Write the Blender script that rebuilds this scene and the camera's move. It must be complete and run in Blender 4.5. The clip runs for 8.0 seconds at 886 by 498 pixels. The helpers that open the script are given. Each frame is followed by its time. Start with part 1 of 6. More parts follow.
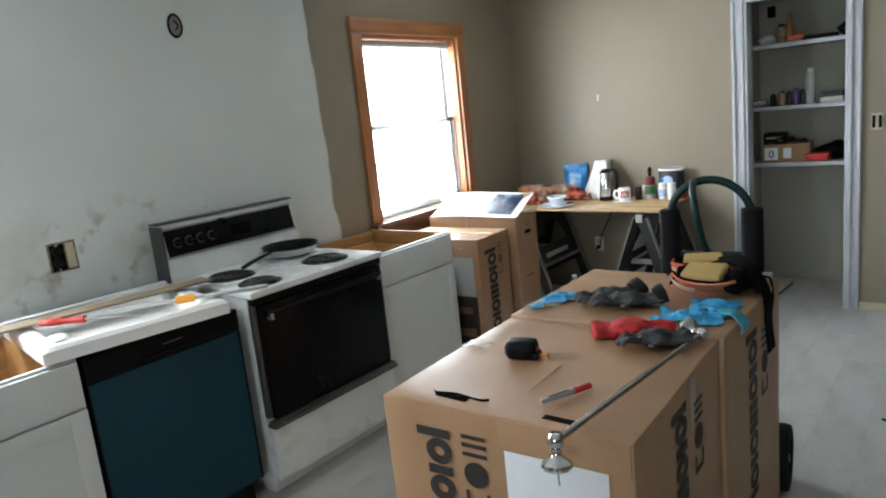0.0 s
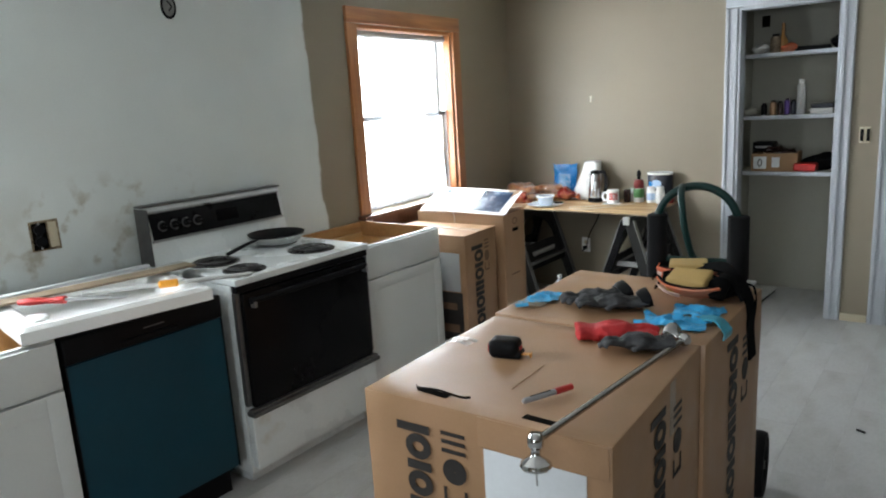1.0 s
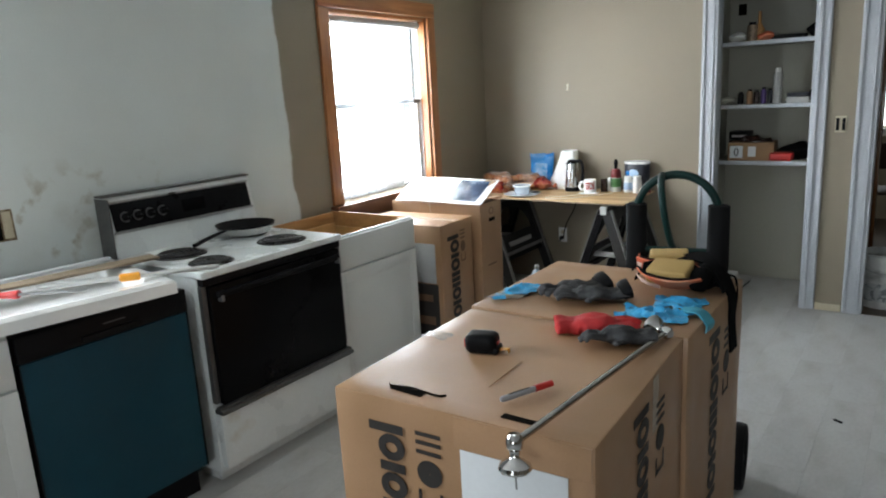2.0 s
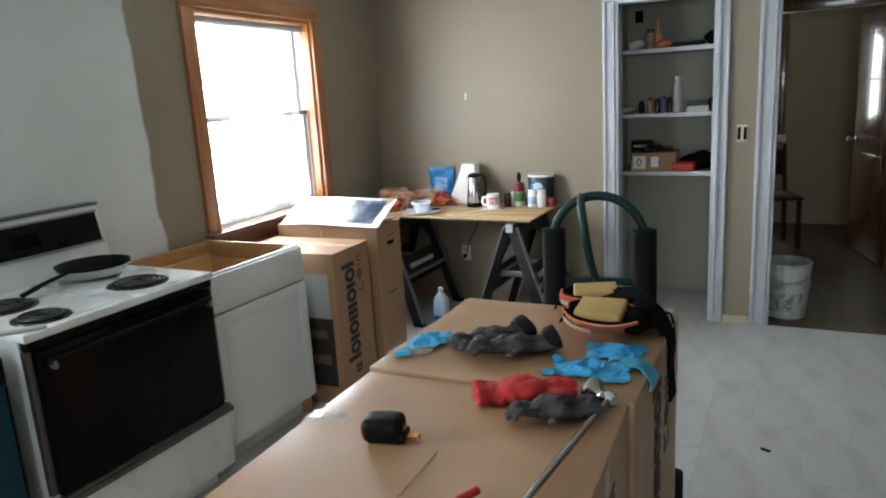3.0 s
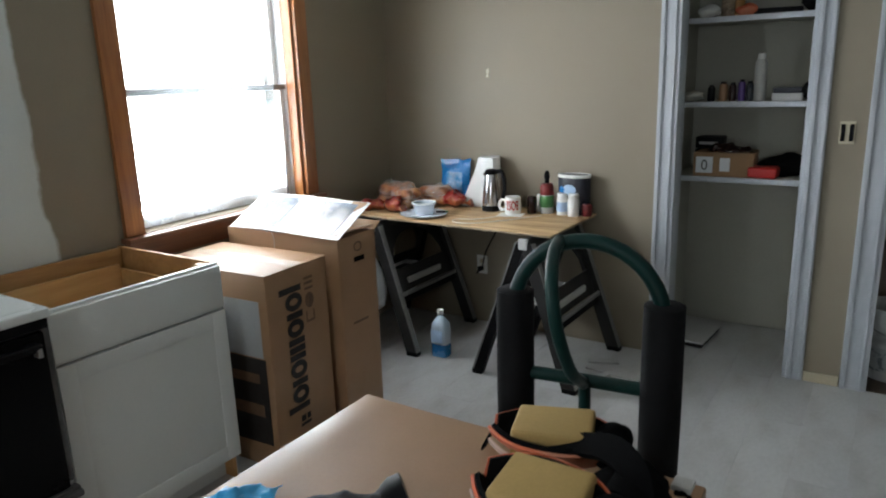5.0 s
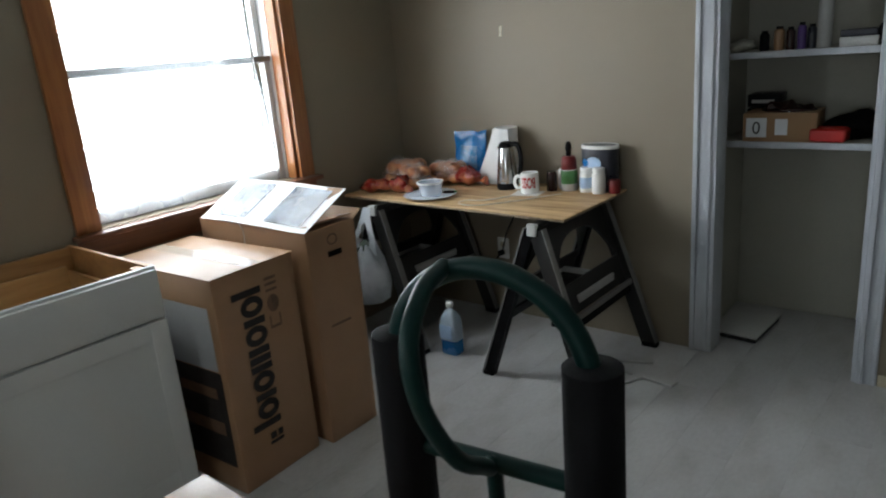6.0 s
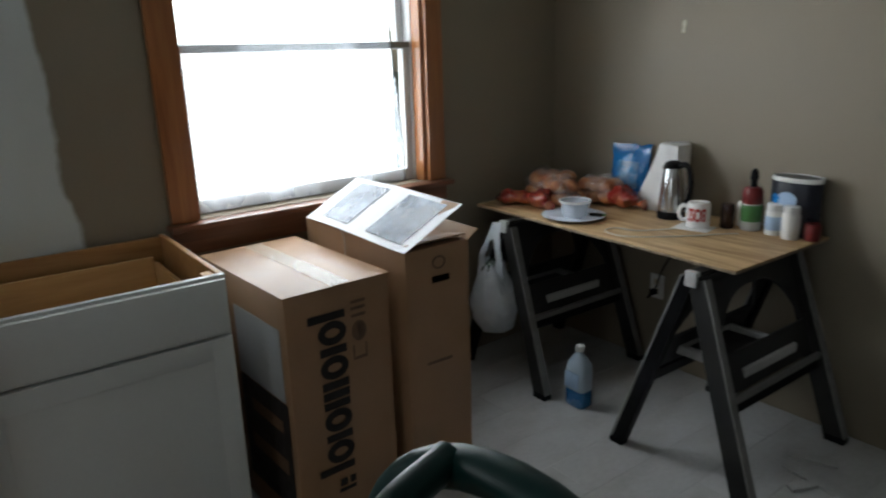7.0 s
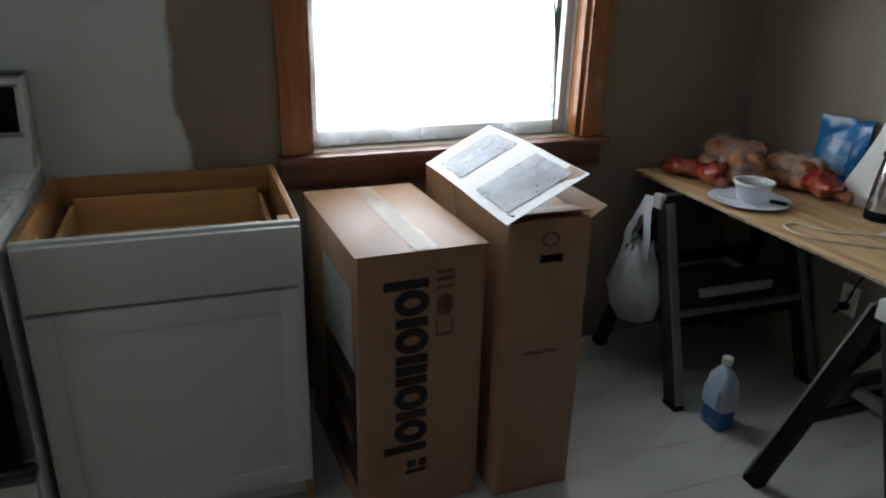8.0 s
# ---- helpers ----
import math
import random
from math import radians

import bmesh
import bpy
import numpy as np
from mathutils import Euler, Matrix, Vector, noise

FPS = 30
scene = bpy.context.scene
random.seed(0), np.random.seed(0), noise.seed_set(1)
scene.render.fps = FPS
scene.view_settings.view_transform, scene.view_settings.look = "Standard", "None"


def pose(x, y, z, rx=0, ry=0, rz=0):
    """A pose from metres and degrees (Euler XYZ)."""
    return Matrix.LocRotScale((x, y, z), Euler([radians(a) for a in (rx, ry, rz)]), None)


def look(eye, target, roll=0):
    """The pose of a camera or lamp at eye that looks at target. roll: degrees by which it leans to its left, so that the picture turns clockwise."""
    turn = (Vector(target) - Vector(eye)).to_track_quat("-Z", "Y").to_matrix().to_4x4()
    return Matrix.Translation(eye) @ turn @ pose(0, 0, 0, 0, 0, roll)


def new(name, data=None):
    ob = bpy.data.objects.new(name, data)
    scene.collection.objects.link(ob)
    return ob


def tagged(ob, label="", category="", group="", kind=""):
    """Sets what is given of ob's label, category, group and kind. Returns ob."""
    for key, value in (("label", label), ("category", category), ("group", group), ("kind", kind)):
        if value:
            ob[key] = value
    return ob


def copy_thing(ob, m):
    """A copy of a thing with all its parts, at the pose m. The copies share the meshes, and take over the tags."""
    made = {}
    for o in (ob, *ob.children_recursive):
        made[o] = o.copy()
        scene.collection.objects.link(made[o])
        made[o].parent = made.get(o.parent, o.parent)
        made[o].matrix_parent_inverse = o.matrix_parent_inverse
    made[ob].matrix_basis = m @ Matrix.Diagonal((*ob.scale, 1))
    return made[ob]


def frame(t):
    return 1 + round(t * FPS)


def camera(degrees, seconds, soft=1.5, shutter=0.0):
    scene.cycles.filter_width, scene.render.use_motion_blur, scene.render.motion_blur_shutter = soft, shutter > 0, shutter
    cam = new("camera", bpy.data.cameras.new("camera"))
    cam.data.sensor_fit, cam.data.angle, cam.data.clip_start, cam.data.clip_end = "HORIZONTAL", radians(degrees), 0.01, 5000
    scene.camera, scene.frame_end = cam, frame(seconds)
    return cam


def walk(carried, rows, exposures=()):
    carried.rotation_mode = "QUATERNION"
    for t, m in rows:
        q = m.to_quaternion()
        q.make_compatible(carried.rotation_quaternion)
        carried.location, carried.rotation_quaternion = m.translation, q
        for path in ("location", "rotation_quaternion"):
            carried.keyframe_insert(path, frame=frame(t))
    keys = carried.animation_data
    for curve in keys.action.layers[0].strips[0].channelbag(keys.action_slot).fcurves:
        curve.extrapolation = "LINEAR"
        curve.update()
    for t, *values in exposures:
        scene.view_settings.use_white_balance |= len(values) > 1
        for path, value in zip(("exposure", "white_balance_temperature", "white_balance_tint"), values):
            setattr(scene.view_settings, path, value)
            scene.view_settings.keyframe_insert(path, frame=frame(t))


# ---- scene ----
cam = camera(65.3, 8.0, soft=2.0, shutter=0.2)
PATH = [
    (0, (0.166, 0.214, 1.547), (-1.059, 1.746, 1.155), -6.0),
    (0.5, (0.168, 0.208, 1.56), (-1.092, 1.712, 1.176), -5.3),
    (1, (0.16, 0.218, 1.55), (-1.033, 1.77, 1.138), -3.4),
    (1.2, (0.177, 0.206, 1.567), (-0.997, 1.772, 1.156), -2.9),
    (2.3, (0.04, 0.371, 1.527), (-1.07, 1.971, 1.07), -2.6),
    (2.5, (-0.025, 0.445, 1.552), (-1.098, 2.078, 1.124), -0.6),
    (3, (-0.092, 0.637, 1.544), (-0.979, 2.376, 1.107), -3.4),
    (3.5, (-0.044, 0.925, 1.535), (-1.016, 2.629, 1.143), -4.4),
    (4, (0.007, 1.116, 1.539), (-1.035, 2.768, 1.111), -9.9),
    (4.5, (-0.094, 1.34, 1.512), (-1.156, 2.971, 1.054), -4.2),
    (4.7, (-0.187, 1.465, 1.506), (-1.203, 3.121, 1.029), -1.6),
    (5.8, (-0.125, 2.102, 1.484), (-1.372, 3.575, 0.957), -4.9),
    (6, (-0.139, 2.207, 1.468), (-1.373, 3.678, 0.907), -4.8),
    (6.3, (-0.216, 2.395, 1.45), (-1.385, 3.914, 0.879), 0.8),
    (6.5, (-0.278, 2.481, 1.462), (-1.492, 3.982, 0.94), 1.2),
    (7, (-0.385, 2.649, 1.443), (-1.936, 3.787, 0.896), -1.7),
    (7.5, (-0.422, 2.888, 1.443), (-2.173, 3.616, 0.807), -0.6),
    (8, (-0.562, 3.015, 1.429), (-2.316, 3.655, 0.714), 1.5),
]
EXPOSURES = [(0, -0.05), (3.5, -0.12), (4.7, -0.45), (6, -0.95), (7, -1.45), (8, -1.65)]
walk(cam, [(t, look(eye, target, roll)) for t, eye, target, roll in PATH], EXPOSURES)

# ---------------------------------------------------------------- light
world = bpy.data.worlds.new("sky")
scene.world = world
world.use_nodes = True
wn = world.node_tree.nodes
sky = wn.new("ShaderNodeTexSky")
sky.sky_type, sky.sun_disc = "NISHITA", False
sky.sun_elevation, sky.sun_rotation = radians(50), radians(250)
wn["Background"].inputs[1].default_value = 0.1
world.node_tree.links.new(sky.outputs[0], wn["Background"].inputs[0])


def sun_lamp():
    d = bpy.data.lights.new("sun", "SUN")
    d.energy, d.angle, d.color = 1.5, radians(15), (1.0, 0.96, 0.9)
    new("sun", d).matrix_world = look((0, 0, 8), (2.0, -0.9, 5.2))


def window_lamp(name, eye, target, w, h, watts, colour=(0.88, 0.953, 1.0)):
    d = bpy.data.lights.new(name, "AREA")
    d.shape, d.size, d.size_y, d.energy, d.color = "RECTANGLE", w, h, watts, colour
    new(name, d).matrix_world = look(eye, target)


sun_lamp()
window_lamp("window_light_dining", (-3.10, 3.875, 1.47), (-0.10, 4.03, 1.47), 1.05, 1.17, 59)
window_lamp("window_light_sink", (-3.0, 0.58, 1.55), (0, 0.58, 1.55), 0.95, 0.93, 96)
# Added lamp in an assumed rear opening, to light the room from behind.
window_lamp("added_light_back", (0.6, -3.46, 1.5), (0.6, 0, 1.5), 1.5, 1.2, 62)
window_lamp("window_light_far_room", (-0.60, 9.0, 1.48), (-0.60, 5, 1.48), 0.9, 1.15, 13)


# ---------------------------------------------------------------- materials
def mat(name, colour, rough=0.6, metal=0.0, vary=0.12, scale=6.0, fine=80.0, bump=0.05, second=None, mix_scale=3.0, mix_at=(0.45, 0.65), coat=0.0, trans=0.0, alpha=1.0, rough_vary=0.1, spec=0.5, stretch=(1, 1, 1), random_vary=0.0):
    """Colour with broad and fine variation, an optional second colour in patches, and fine relief."""
    m = bpy.data.materials.new(name)
    m.use_nodes = True
    n, l = m.node_tree.nodes, m.node_tree.links
    b = n["Principled BSDF"]
    tc = n.new("ShaderNodeTexCoord")
    mp = n.new("ShaderNodeMapping")
    mp.inputs["Scale"].default_value = stretch
    l.new(tc.outputs["Object"], mp.inputs[0])
    big, small = n.new("ShaderNodeTexNoise"), n.new("ShaderNodeTexNoise")
    for t, s, det in ((big, scale, 4), (small, fine, 3)):
        t.inputs["Scale"].default_value, t.inputs["Detail"].default_value = s, det
        l.new(mp.outputs[0], t.inputs["Vector"])
    base = n.new("ShaderNodeRGB")
    base.outputs[0].default_value = (*colour, 1)
    out = base.outputs[0]
    if second:
        patch, ramp, mx = n.new("ShaderNodeTexNoise"), n.new("ShaderNodeMapRange"), n.new("ShaderNodeMix")
        patch.inputs["Scale"].default_value, patch.inputs["Detail"].default_value = mix_scale, 5
        l.new(mp.outputs[0], patch.inputs["Vector"])
        ramp.inputs[1].default_value, ramp.inputs[2].default_value = mix_at
        l.new(patch.outputs[0], ramp.inputs[0])
        mx.data_type = "RGBA"
        l.new(ramp.outputs[0], mx.inputs[0])
        l.new(out, mx.inputs[6])
        mx.inputs[7].default_value = (*second, 1)
        out = mx.outputs[2]
    add = n.new("ShaderNodeMath")
    add.operation = "MULTIPLY_ADD"
    l.new(small.outputs[0], add.inputs[0])
    add.inputs[1].default_value = 0.5
    l.new(big.outputs[0], add.inputs[2])
    rng = n.new("ShaderNodeMapRange")
    l.new(add.outputs[0], rng.inputs[0])
    rng.inputs[1].default_value, rng.inputs[2].default_value = 0.45, 1.05
    rng.inputs[3].default_value, rng.inputs[4].default_value = 1 - vary, 1 + vary
    val = rng.outputs[0]
    if random_vary:
        info, rr, mul = n.new("ShaderNodeObjectInfo"), n.new("ShaderNodeMapRange"), n.new("ShaderNodeMath")
        l.new(info.outputs["Random"], rr.inputs[0])
        rr.inputs[3].default_value, rr.inputs[4].default_value = 1 - random_vary, 1 + random_vary
        mul.operation = "MULTIPLY"
        l.new(rr.outputs[0], mul.inputs[0])
        l.new(val, mul.inputs[1])
        val = mul.outputs[0]
    hsv = n.new("ShaderNodeHueSaturation")
    l.new(out, hsv.inputs["Color"])
    l.new(val, hsv.inputs["Value"])
    l.new(hsv.outputs[0], b.inputs["Base Color"])
    rr2 = n.new("ShaderNodeMapRange")
    l.new(big.outputs[0], rr2.inputs[0])
    rr2.inputs[1].default_value, rr2.inputs[2].default_value = 0.3, 0.7
    rr2.inputs[3].default_value, rr2.inputs[4].default_value = max(0.02, rough - rough_vary), min(1, rough + rough_vary)
    l.new(rr2.outputs[0], b.inputs["Roughness"])
    b.inputs["Metallic"].default_value = metal
    b.inputs["Coat Weight"].default_value = coat
    b.inputs["Transmission Weight"].default_value = trans
    b.inputs["Alpha"].default_value = alpha
    b.inputs["Specular IOR Level"].default_value = spec
    if bump:
        bp = n.new("ShaderNodeBump")
        bp.inputs["Strength"].default_value, bp.inputs["Distance"].default_value = min(1, bump * 4), 0.003
        l.new(add.outputs[0], bp.inputs["Height"])
        l.new(bp.outputs[0], b.inputs["Normal"])
    return m


def wood(name, light, dark, rough=0.45, grain=22.0, along=(0.06, 1, 1), coat=0.0):
    """Long grain along the axis that is stretched least."""
    m = bpy.data.materials.new(name)
    m.use_nodes = True
    n, l = m.node_tree.nodes, m.node_tree.links
    b = n["Principled BSDF"]
    tc, mp = n.new("ShaderNodeTexCoord"), n.new("ShaderNodeMapping")
    mp.inputs["Scale"].default_value = along
    l.new(tc.outputs["Object"], mp.inputs[0])
    w, f = n.new("ShaderNodeTexNoise"), n.new("ShaderNodeTexNoise")
    w.inputs["Scale"].default_value, w.inputs["Detail"].default_value, w.inputs["Distortion"].default_value = grain, 4, 1.2
    f.inputs["Scale"].default_value, f.inputs["Detail"].default_value = grain * 7, 3
    l.new(mp.outputs[0], w.inputs["Vector"])
    l.new(mp.outputs[0], f.inputs["Vector"])
    add = n.new("ShaderNodeMath")
    add.operation = "MULTIPLY_ADD"
    l.new(f.outputs[0], add.inputs[0])
    add.inputs[1].default_value = 0.35
    l.new(w.outputs[0], add.inputs[2])
    ramp = n.new("ShaderNodeValToRGB")
    ramp.color_ramp.elements[0].position, ramp.color_ramp.elements[1].position = 0.42, 0.9
    ramp.color_ramp.elements[0].color, ramp.color_ramp.elements[1].color = (*dark, 1), (*light, 1)
    l.new(add.outputs[0], ramp.inputs[0])
    l.new(ramp.outputs[0], b.inputs["Base Color"])
    b.inputs["Roughness"].default_value, b.inputs["Coat Weight"].default_value = rough, coat
    bp = n.new("ShaderNodeBump")
    bp.inputs["Strength"].default_value, bp.inputs["Distance"].default_value = 0.15, 0.002
    l.new(add.outputs[0], bp.inputs["Height"])
    l.new(bp.outputs[0], b.inputs["Normal"])
    return m


def west_wall_paint():
    """White paint up to a ragged, hand-cut edge, khaki beyond it, with brown glue stains over the worktop line."""
    m = mat("west_wall_paint", (0.60, 0.64, 0.63), 0.62, vary=0.05, scale=2.5, fine=120, bump=0.05)
    n, l = m.node_tree.nodes, m.node_tree.links
    geo, sep = n.new("ShaderNodeNewGeometry"), n.new("ShaderNodeSeparateXYZ")
    l.new(geo.outputs["Position"], sep.inputs[0])

    def math_node(op, a, c):
        k = n.new("ShaderNodeMath")
        k.operation = op
        for s, v in zip(k.inputs, (a, c)):
            if isinstance(v, (int, float)):
                s.default_value = v
            else:
                l.new(v, s)
        return k.outputs[0]

    def noise_at(s, d=3.0):
        t = n.new("ShaderNodeTexNoise")
        t.inputs["Scale"].default_value, t.inputs["Detail"].default_value = s, d
        l.new(geo.outputs["Position"], t.inputs["Vector"])
        return t.outputs[0]

    def blend(fac, a, colour):
        k = n.new("ShaderNodeMix")
        k.data_type = "RGBA"
        l.new(fac, k.inputs[0])
        l.new(a, k.inputs[6])
        k.inputs[7].default_value = (*colour, 1)
        return k.outputs[2]

    def ramp(v, lo, hi):
        k = n.new("ShaderNodeMapRange")
        l.new(v, k.inputs[0])
        k.inputs[1].default_value, k.inputs[2].default_value = lo, hi
        return k.outputs[0]

    hsv = next(x for x in n if x.bl_idname == "ShaderNodeHueSaturation")
    source = hsv.inputs["Color"].links[0].from_socket
    # stains between the worktop line and eye height, left of and behind the cooker
    band = math_node("MULTIPLY", ramp(sep.outputs[2], 0.86, 1.0), math_node("SUBTRACT", 1.0, ramp(sep.outputs[2], 1.2, 1.36)))
    band = math_node("MULTIPLY", band, math_node("SUBTRACT", 1.0, ramp(sep.outputs[1], 1.9, 2.25)))
    spots = math_node("MULTIPLY", band, ramp(noise_at(9, 5), 0.56, 0.66))
    c = blend(math_node("MULTIPLY", spots, 0.75), source, (0.30, 0.26, 0.19))
    smear = math_node("MULTIPLY", band, ramp(noise_at(3.5, 6), 0.47, 0.62))
    c = blend(math_node("MULTIPLY", smear, 0.45), c, (0.42, 0.42, 0.38))
    edge = math_node("ADD", sep.outputs[1], math_node("MULTIPLY", noise_at(5, 4), 0.09))
    edge = math_node("ADD", edge, math_node("MULTIPLY", sep.outputs[2], 0.05))
    c = blend(ramp(edge, 3.067, 3.082), c, KHAKI)
    l.new(c, hsv.inputs["Color"])
    return m


KHAKI = (0.24, 0.202, 0.147)
M_KHAKI = mat("khaki_wall_paint", KHAKI, 0.55, vary=0.05, scale=2.0, fine=150, bump=0.05)
M_WEST = west_wall_paint()
M_CEIL = mat("ceiling_white", (0.75, 0.75, 0.72), 0.8, vary=0.04, fine=90, bump=0.1)
M_PANTRY = mat("pantry_white_paint", (0.385, 0.375, 0.32), 0.6, vary=0.07, scale=3)
M_TRIM = mat("brushed_white_trim_paint", (0.43, 0.455, 0.49), 0.5, vary=0.12, scale=8, fine=60, bump=0.06, second=(0.39, 0.42, 0.46), mix_scale=9, mix_at=(0.52, 0.75), stretch=(1, 1, 0.25))
M_FLOOR = mat("grey_white_floor_plank", (0.47, 0.47, 0.465), 0.40, vary=0.14, scale=3, fine=70, bump=0.03, second=(0.36, 0.35, 0.335), mix_scale=5, mix_at=(0.45, 0.7), random_vary=0.05, stretch=(1, 0.5, 1))
M_SUBFLOOR = mat("pale_joint", (0.36, 0.355, 0.345), 0.8)
M_HALLFLOOR = wood("dark_hall_boards", (0.09, 0.055, 0.03), (0.035, 0.02, 0.012), 0.4, 10, (1, 0.08, 1))
M_HALLWALL = mat("hall_dull_paint", (0.38, 0.33, 0.24), 0.65, vary=0.06, scale=2)
M_OAK = wood("orange_stained_wood", (0.42, 0.17, 0.055), (0.22, 0.075, 0.022), 0.35, 18, (1, 1, 0.06), 0.3)
M_OAK_Y = wood("orange_stained_wood_level", (0.42, 0.17, 0.055), (0.22, 0.075, 0.022), 0.35, 18, (1, 0.06, 1), 0.3)
M_STOOL = wood("red_brown_stool_wood", (0.22, 0.085, 0.04), (0.10, 0.035, 0.018), 0.35, 18, (1, 0.06, 1), 0.3)
M_DARKWOOD = wood("dark_chair_wood", (0.035, 0.018, 0.010), (0.014, 0.007, 0.004), 0.4, 14, (1, 1, 0.05))
M_DOORWOOD = wood("dark_varnished_door", (0.20, 0.085, 0.03), (0.08, 0.03, 0.012), 0.22, 14, (1, 1, 0.05), 0.6)
M_VINYL = mat("white_window_vinyl", (0.75, 0.76, 0.76), 0.4, vary=0.04, bump=0.01)
M_SASHGREY = mat("grey_sash_rail", (0.22, 0.22, 0.22), 0.5, vary=0.15, bump=0.02)
M_PLY = wood("pale_plywood", (0.70, 0.50, 0.27), (0.26, 0.13, 0.045), 0.5, 14, (0.10, 1, 1))
M_BIRCH = wood("cabinet_inside_wood", (0.50, 0.27, 0.10), (0.34, 0.165, 0.055), 0.5, 12, (1, 0.1, 1))
M_BIRCH_RAW = wood("raw_drawer_wood", (0.60, 0.36, 0.15), (0.45, 0.25, 0.09), 0.55, 14, (1, 0.1, 1))
M_STRIP = wood("weathered_wood_strip", (0.36, 0.28, 0.19), (0.11, 0.075, 0.05), 0.7, 34, (1, 0.08, 1))
M_WHITECAB = mat("white_cabinet_lacquer", (0.64, 0.66, 0.65), 0.42, vary=0.04, scale=3, bump=0.015)
M_ENAMEL = mat("white_cooker_enamel", (0.66, 0.69, 0.69), 0.28, vary=0.06, scale=5, bump=0.01, second=(0.5, 0.47, 0.4), mix_scale=7, mix_at=(0.62, 0.8))
M_STEEL = mat("brushed_grey_steel", (0.34, 0.34, 0.34), 0.35, 0.8, vary=0.2, scale=10, bump=0.02)
M_ROD = mat("dull_chrome_tube", (0.36, 0.35, 0.34), 0.2, 1.0, vary=0.2, scale=12, bump=0.01)
M_DARKSTEEL = mat("dark_worn_metal", (0.13, 0.13, 0.13), 0.42, 0.7, vary=0.25, scale=14, bump=0.02)
M_CHROME = mat("polished_chrome", (0.56, 0.56, 0.56), 0.08, 1.0, vary=0.05, bump=0.0, rough_vary=0.03)
M_BRUSHED = mat("stainless_kettle", (0.62, 0.62, 0.62), 0.22, 1.0, vary=0.06, bump=0.01)
M_BLACKGLASS = mat("black_oven_glass", (0.004, 0.004, 0.0045), 0.16, vary=0.2, bump=0.0, rough_vary=0.05, spec=0.09)
M_BLACK = mat("black_plastic", (0.006, 0.006, 0.007), 0.45, vary=0.2, bump=0.02, spec=0.1)
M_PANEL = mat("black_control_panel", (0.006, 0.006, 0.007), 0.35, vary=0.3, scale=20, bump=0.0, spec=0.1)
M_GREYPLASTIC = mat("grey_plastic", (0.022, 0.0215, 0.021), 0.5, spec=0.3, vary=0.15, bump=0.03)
M_LIGHTGREY = mat("light_grey_plastic", (0.45, 0.45, 0.44), 0.5, vary=0.12, bump=0.02)
# Worn grey plastic; the window's light along the edges is mixed into the colour.
M_LEGEDGE = mat("worn_lit_leg_edge", (0.19, 0.186, 0.18), 0.45, vary=0.2, scale=20)
M_FOAM = mat("black_foam_sleeve", (0.006, 0.006, 0.007), 0.8, spec=0.2, vary=0.2, fine=200, bump=0.12)
M_GREEN = mat("dark_green_enamelled_tube", (0.003, 0.027, 0.024), 0.42, spec=0.25, vary=0.15, scale=14, bump=0.02)
M_TEAL = mat("dark_teal_dishwasher_panel", (0.004, 0.042, 0.066), 0.4, spec=0.25, vary=0.12, scale=4, bump=0.01)
M_IRON = mat("black_burner_iron", (0.012, 0.011, 0.011), 0.55, vary=0.3, bump=0.04)
M_DRIP = mat("dark_drip_bowl", (0.045, 0.042, 0.04), 0.3, 0.7, vary=0.3, bump=0.02)
M_PANIN = mat("black_nonstick_coating", (0.006, 0.006, 0.007), 0.4, vary=0.2, bump=0.01, spec=0.2)
M_PORCELAIN = mat("white_sink_porcelain", (0.88, 0.89, 0.88), 0.14, vary=0.03, bump=0.005, rough_vary=0.04, coat=0.4)
M_CARD = mat("brown_cardboard", (0.345, 0.199, 0.108), 0.42, vary=0.09, scale=5, fine=160, bump=0.04, second=(0.315, 0.18, 0.09), mix_scale=4, random_vary=0.04)
M_CARD_DARK = mat("brown_cardboard_inside", (0.27, 0.155, 0.075), 0.7, vary=0.1, scale=5, fine=160, bump=0.04)
M_INK = mat("black_box_print", (0.018, 0.014, 0.012), 0.6, vary=0.3, scale=30, bump=0.0)
M_FADEDINK = mat("faded_brown_print", (0.16, 0.09, 0.05), 0.65, vary=0.3, scale=30, bump=0.0)
M_LABEL = mat("white_paper_label", (0.62, 0.64, 0.66), 0.5, vary=0.06, bump=0.01)
# White label paper with the neighbouring cabinet's shade put into its colour.
M_SHADELABEL = mat("shaded_white_side_label", (0.36, 0.37, 0.38), 0.6, vary=0.08)
M_HOLE = mat("dark_slot", (0.005, 0.004, 0.003), 0.95, spec=0.05, vary=0.2, bump=0.0)
M_TAPE = mat("clear_packing_tape", (0.66, 0.60, 0.50), 0.14, vary=0.1, bump=0.05, alpha=0.42, rough_vary=0.05)
M_REDGLOVE = mat("red_knit_glove", (0.42, 0.018, 0.02), 0.85, vary=0.2, scale=20, fine=260, bump=0.15)
M_DARKGLOVE = mat("dark_grey_coated_glove", (0.016, 0.0165, 0.018), 0.7, vary=0.3, scale=14, fine=260, bump=0.15, second=(0.055, 0.055, 0.060), mix_scale=11, mix_at=(0.42, 0.6), spec=0.3)
M_BLUEGLOVE = mat("thin_blue_nitrile", (0.028, 0.32, 0.60), 0.38, vary=0.15, scale=25, fine=120, bump=0.12, trans=0.0)
M_FABRIC = mat("black_webbing", (0.004, 0.004, 0.0044), 0.9, spec=0.06, vary=0.3, fine=300, bump=0.15)
M_ORANGE = mat("orange_knee_pad_shell", (0.62, 0.12, 0.045), 0.42, vary=0.12, scale=12, bump=0.03, second=(0.5, 0.25, 0.16), mix_scale=6)
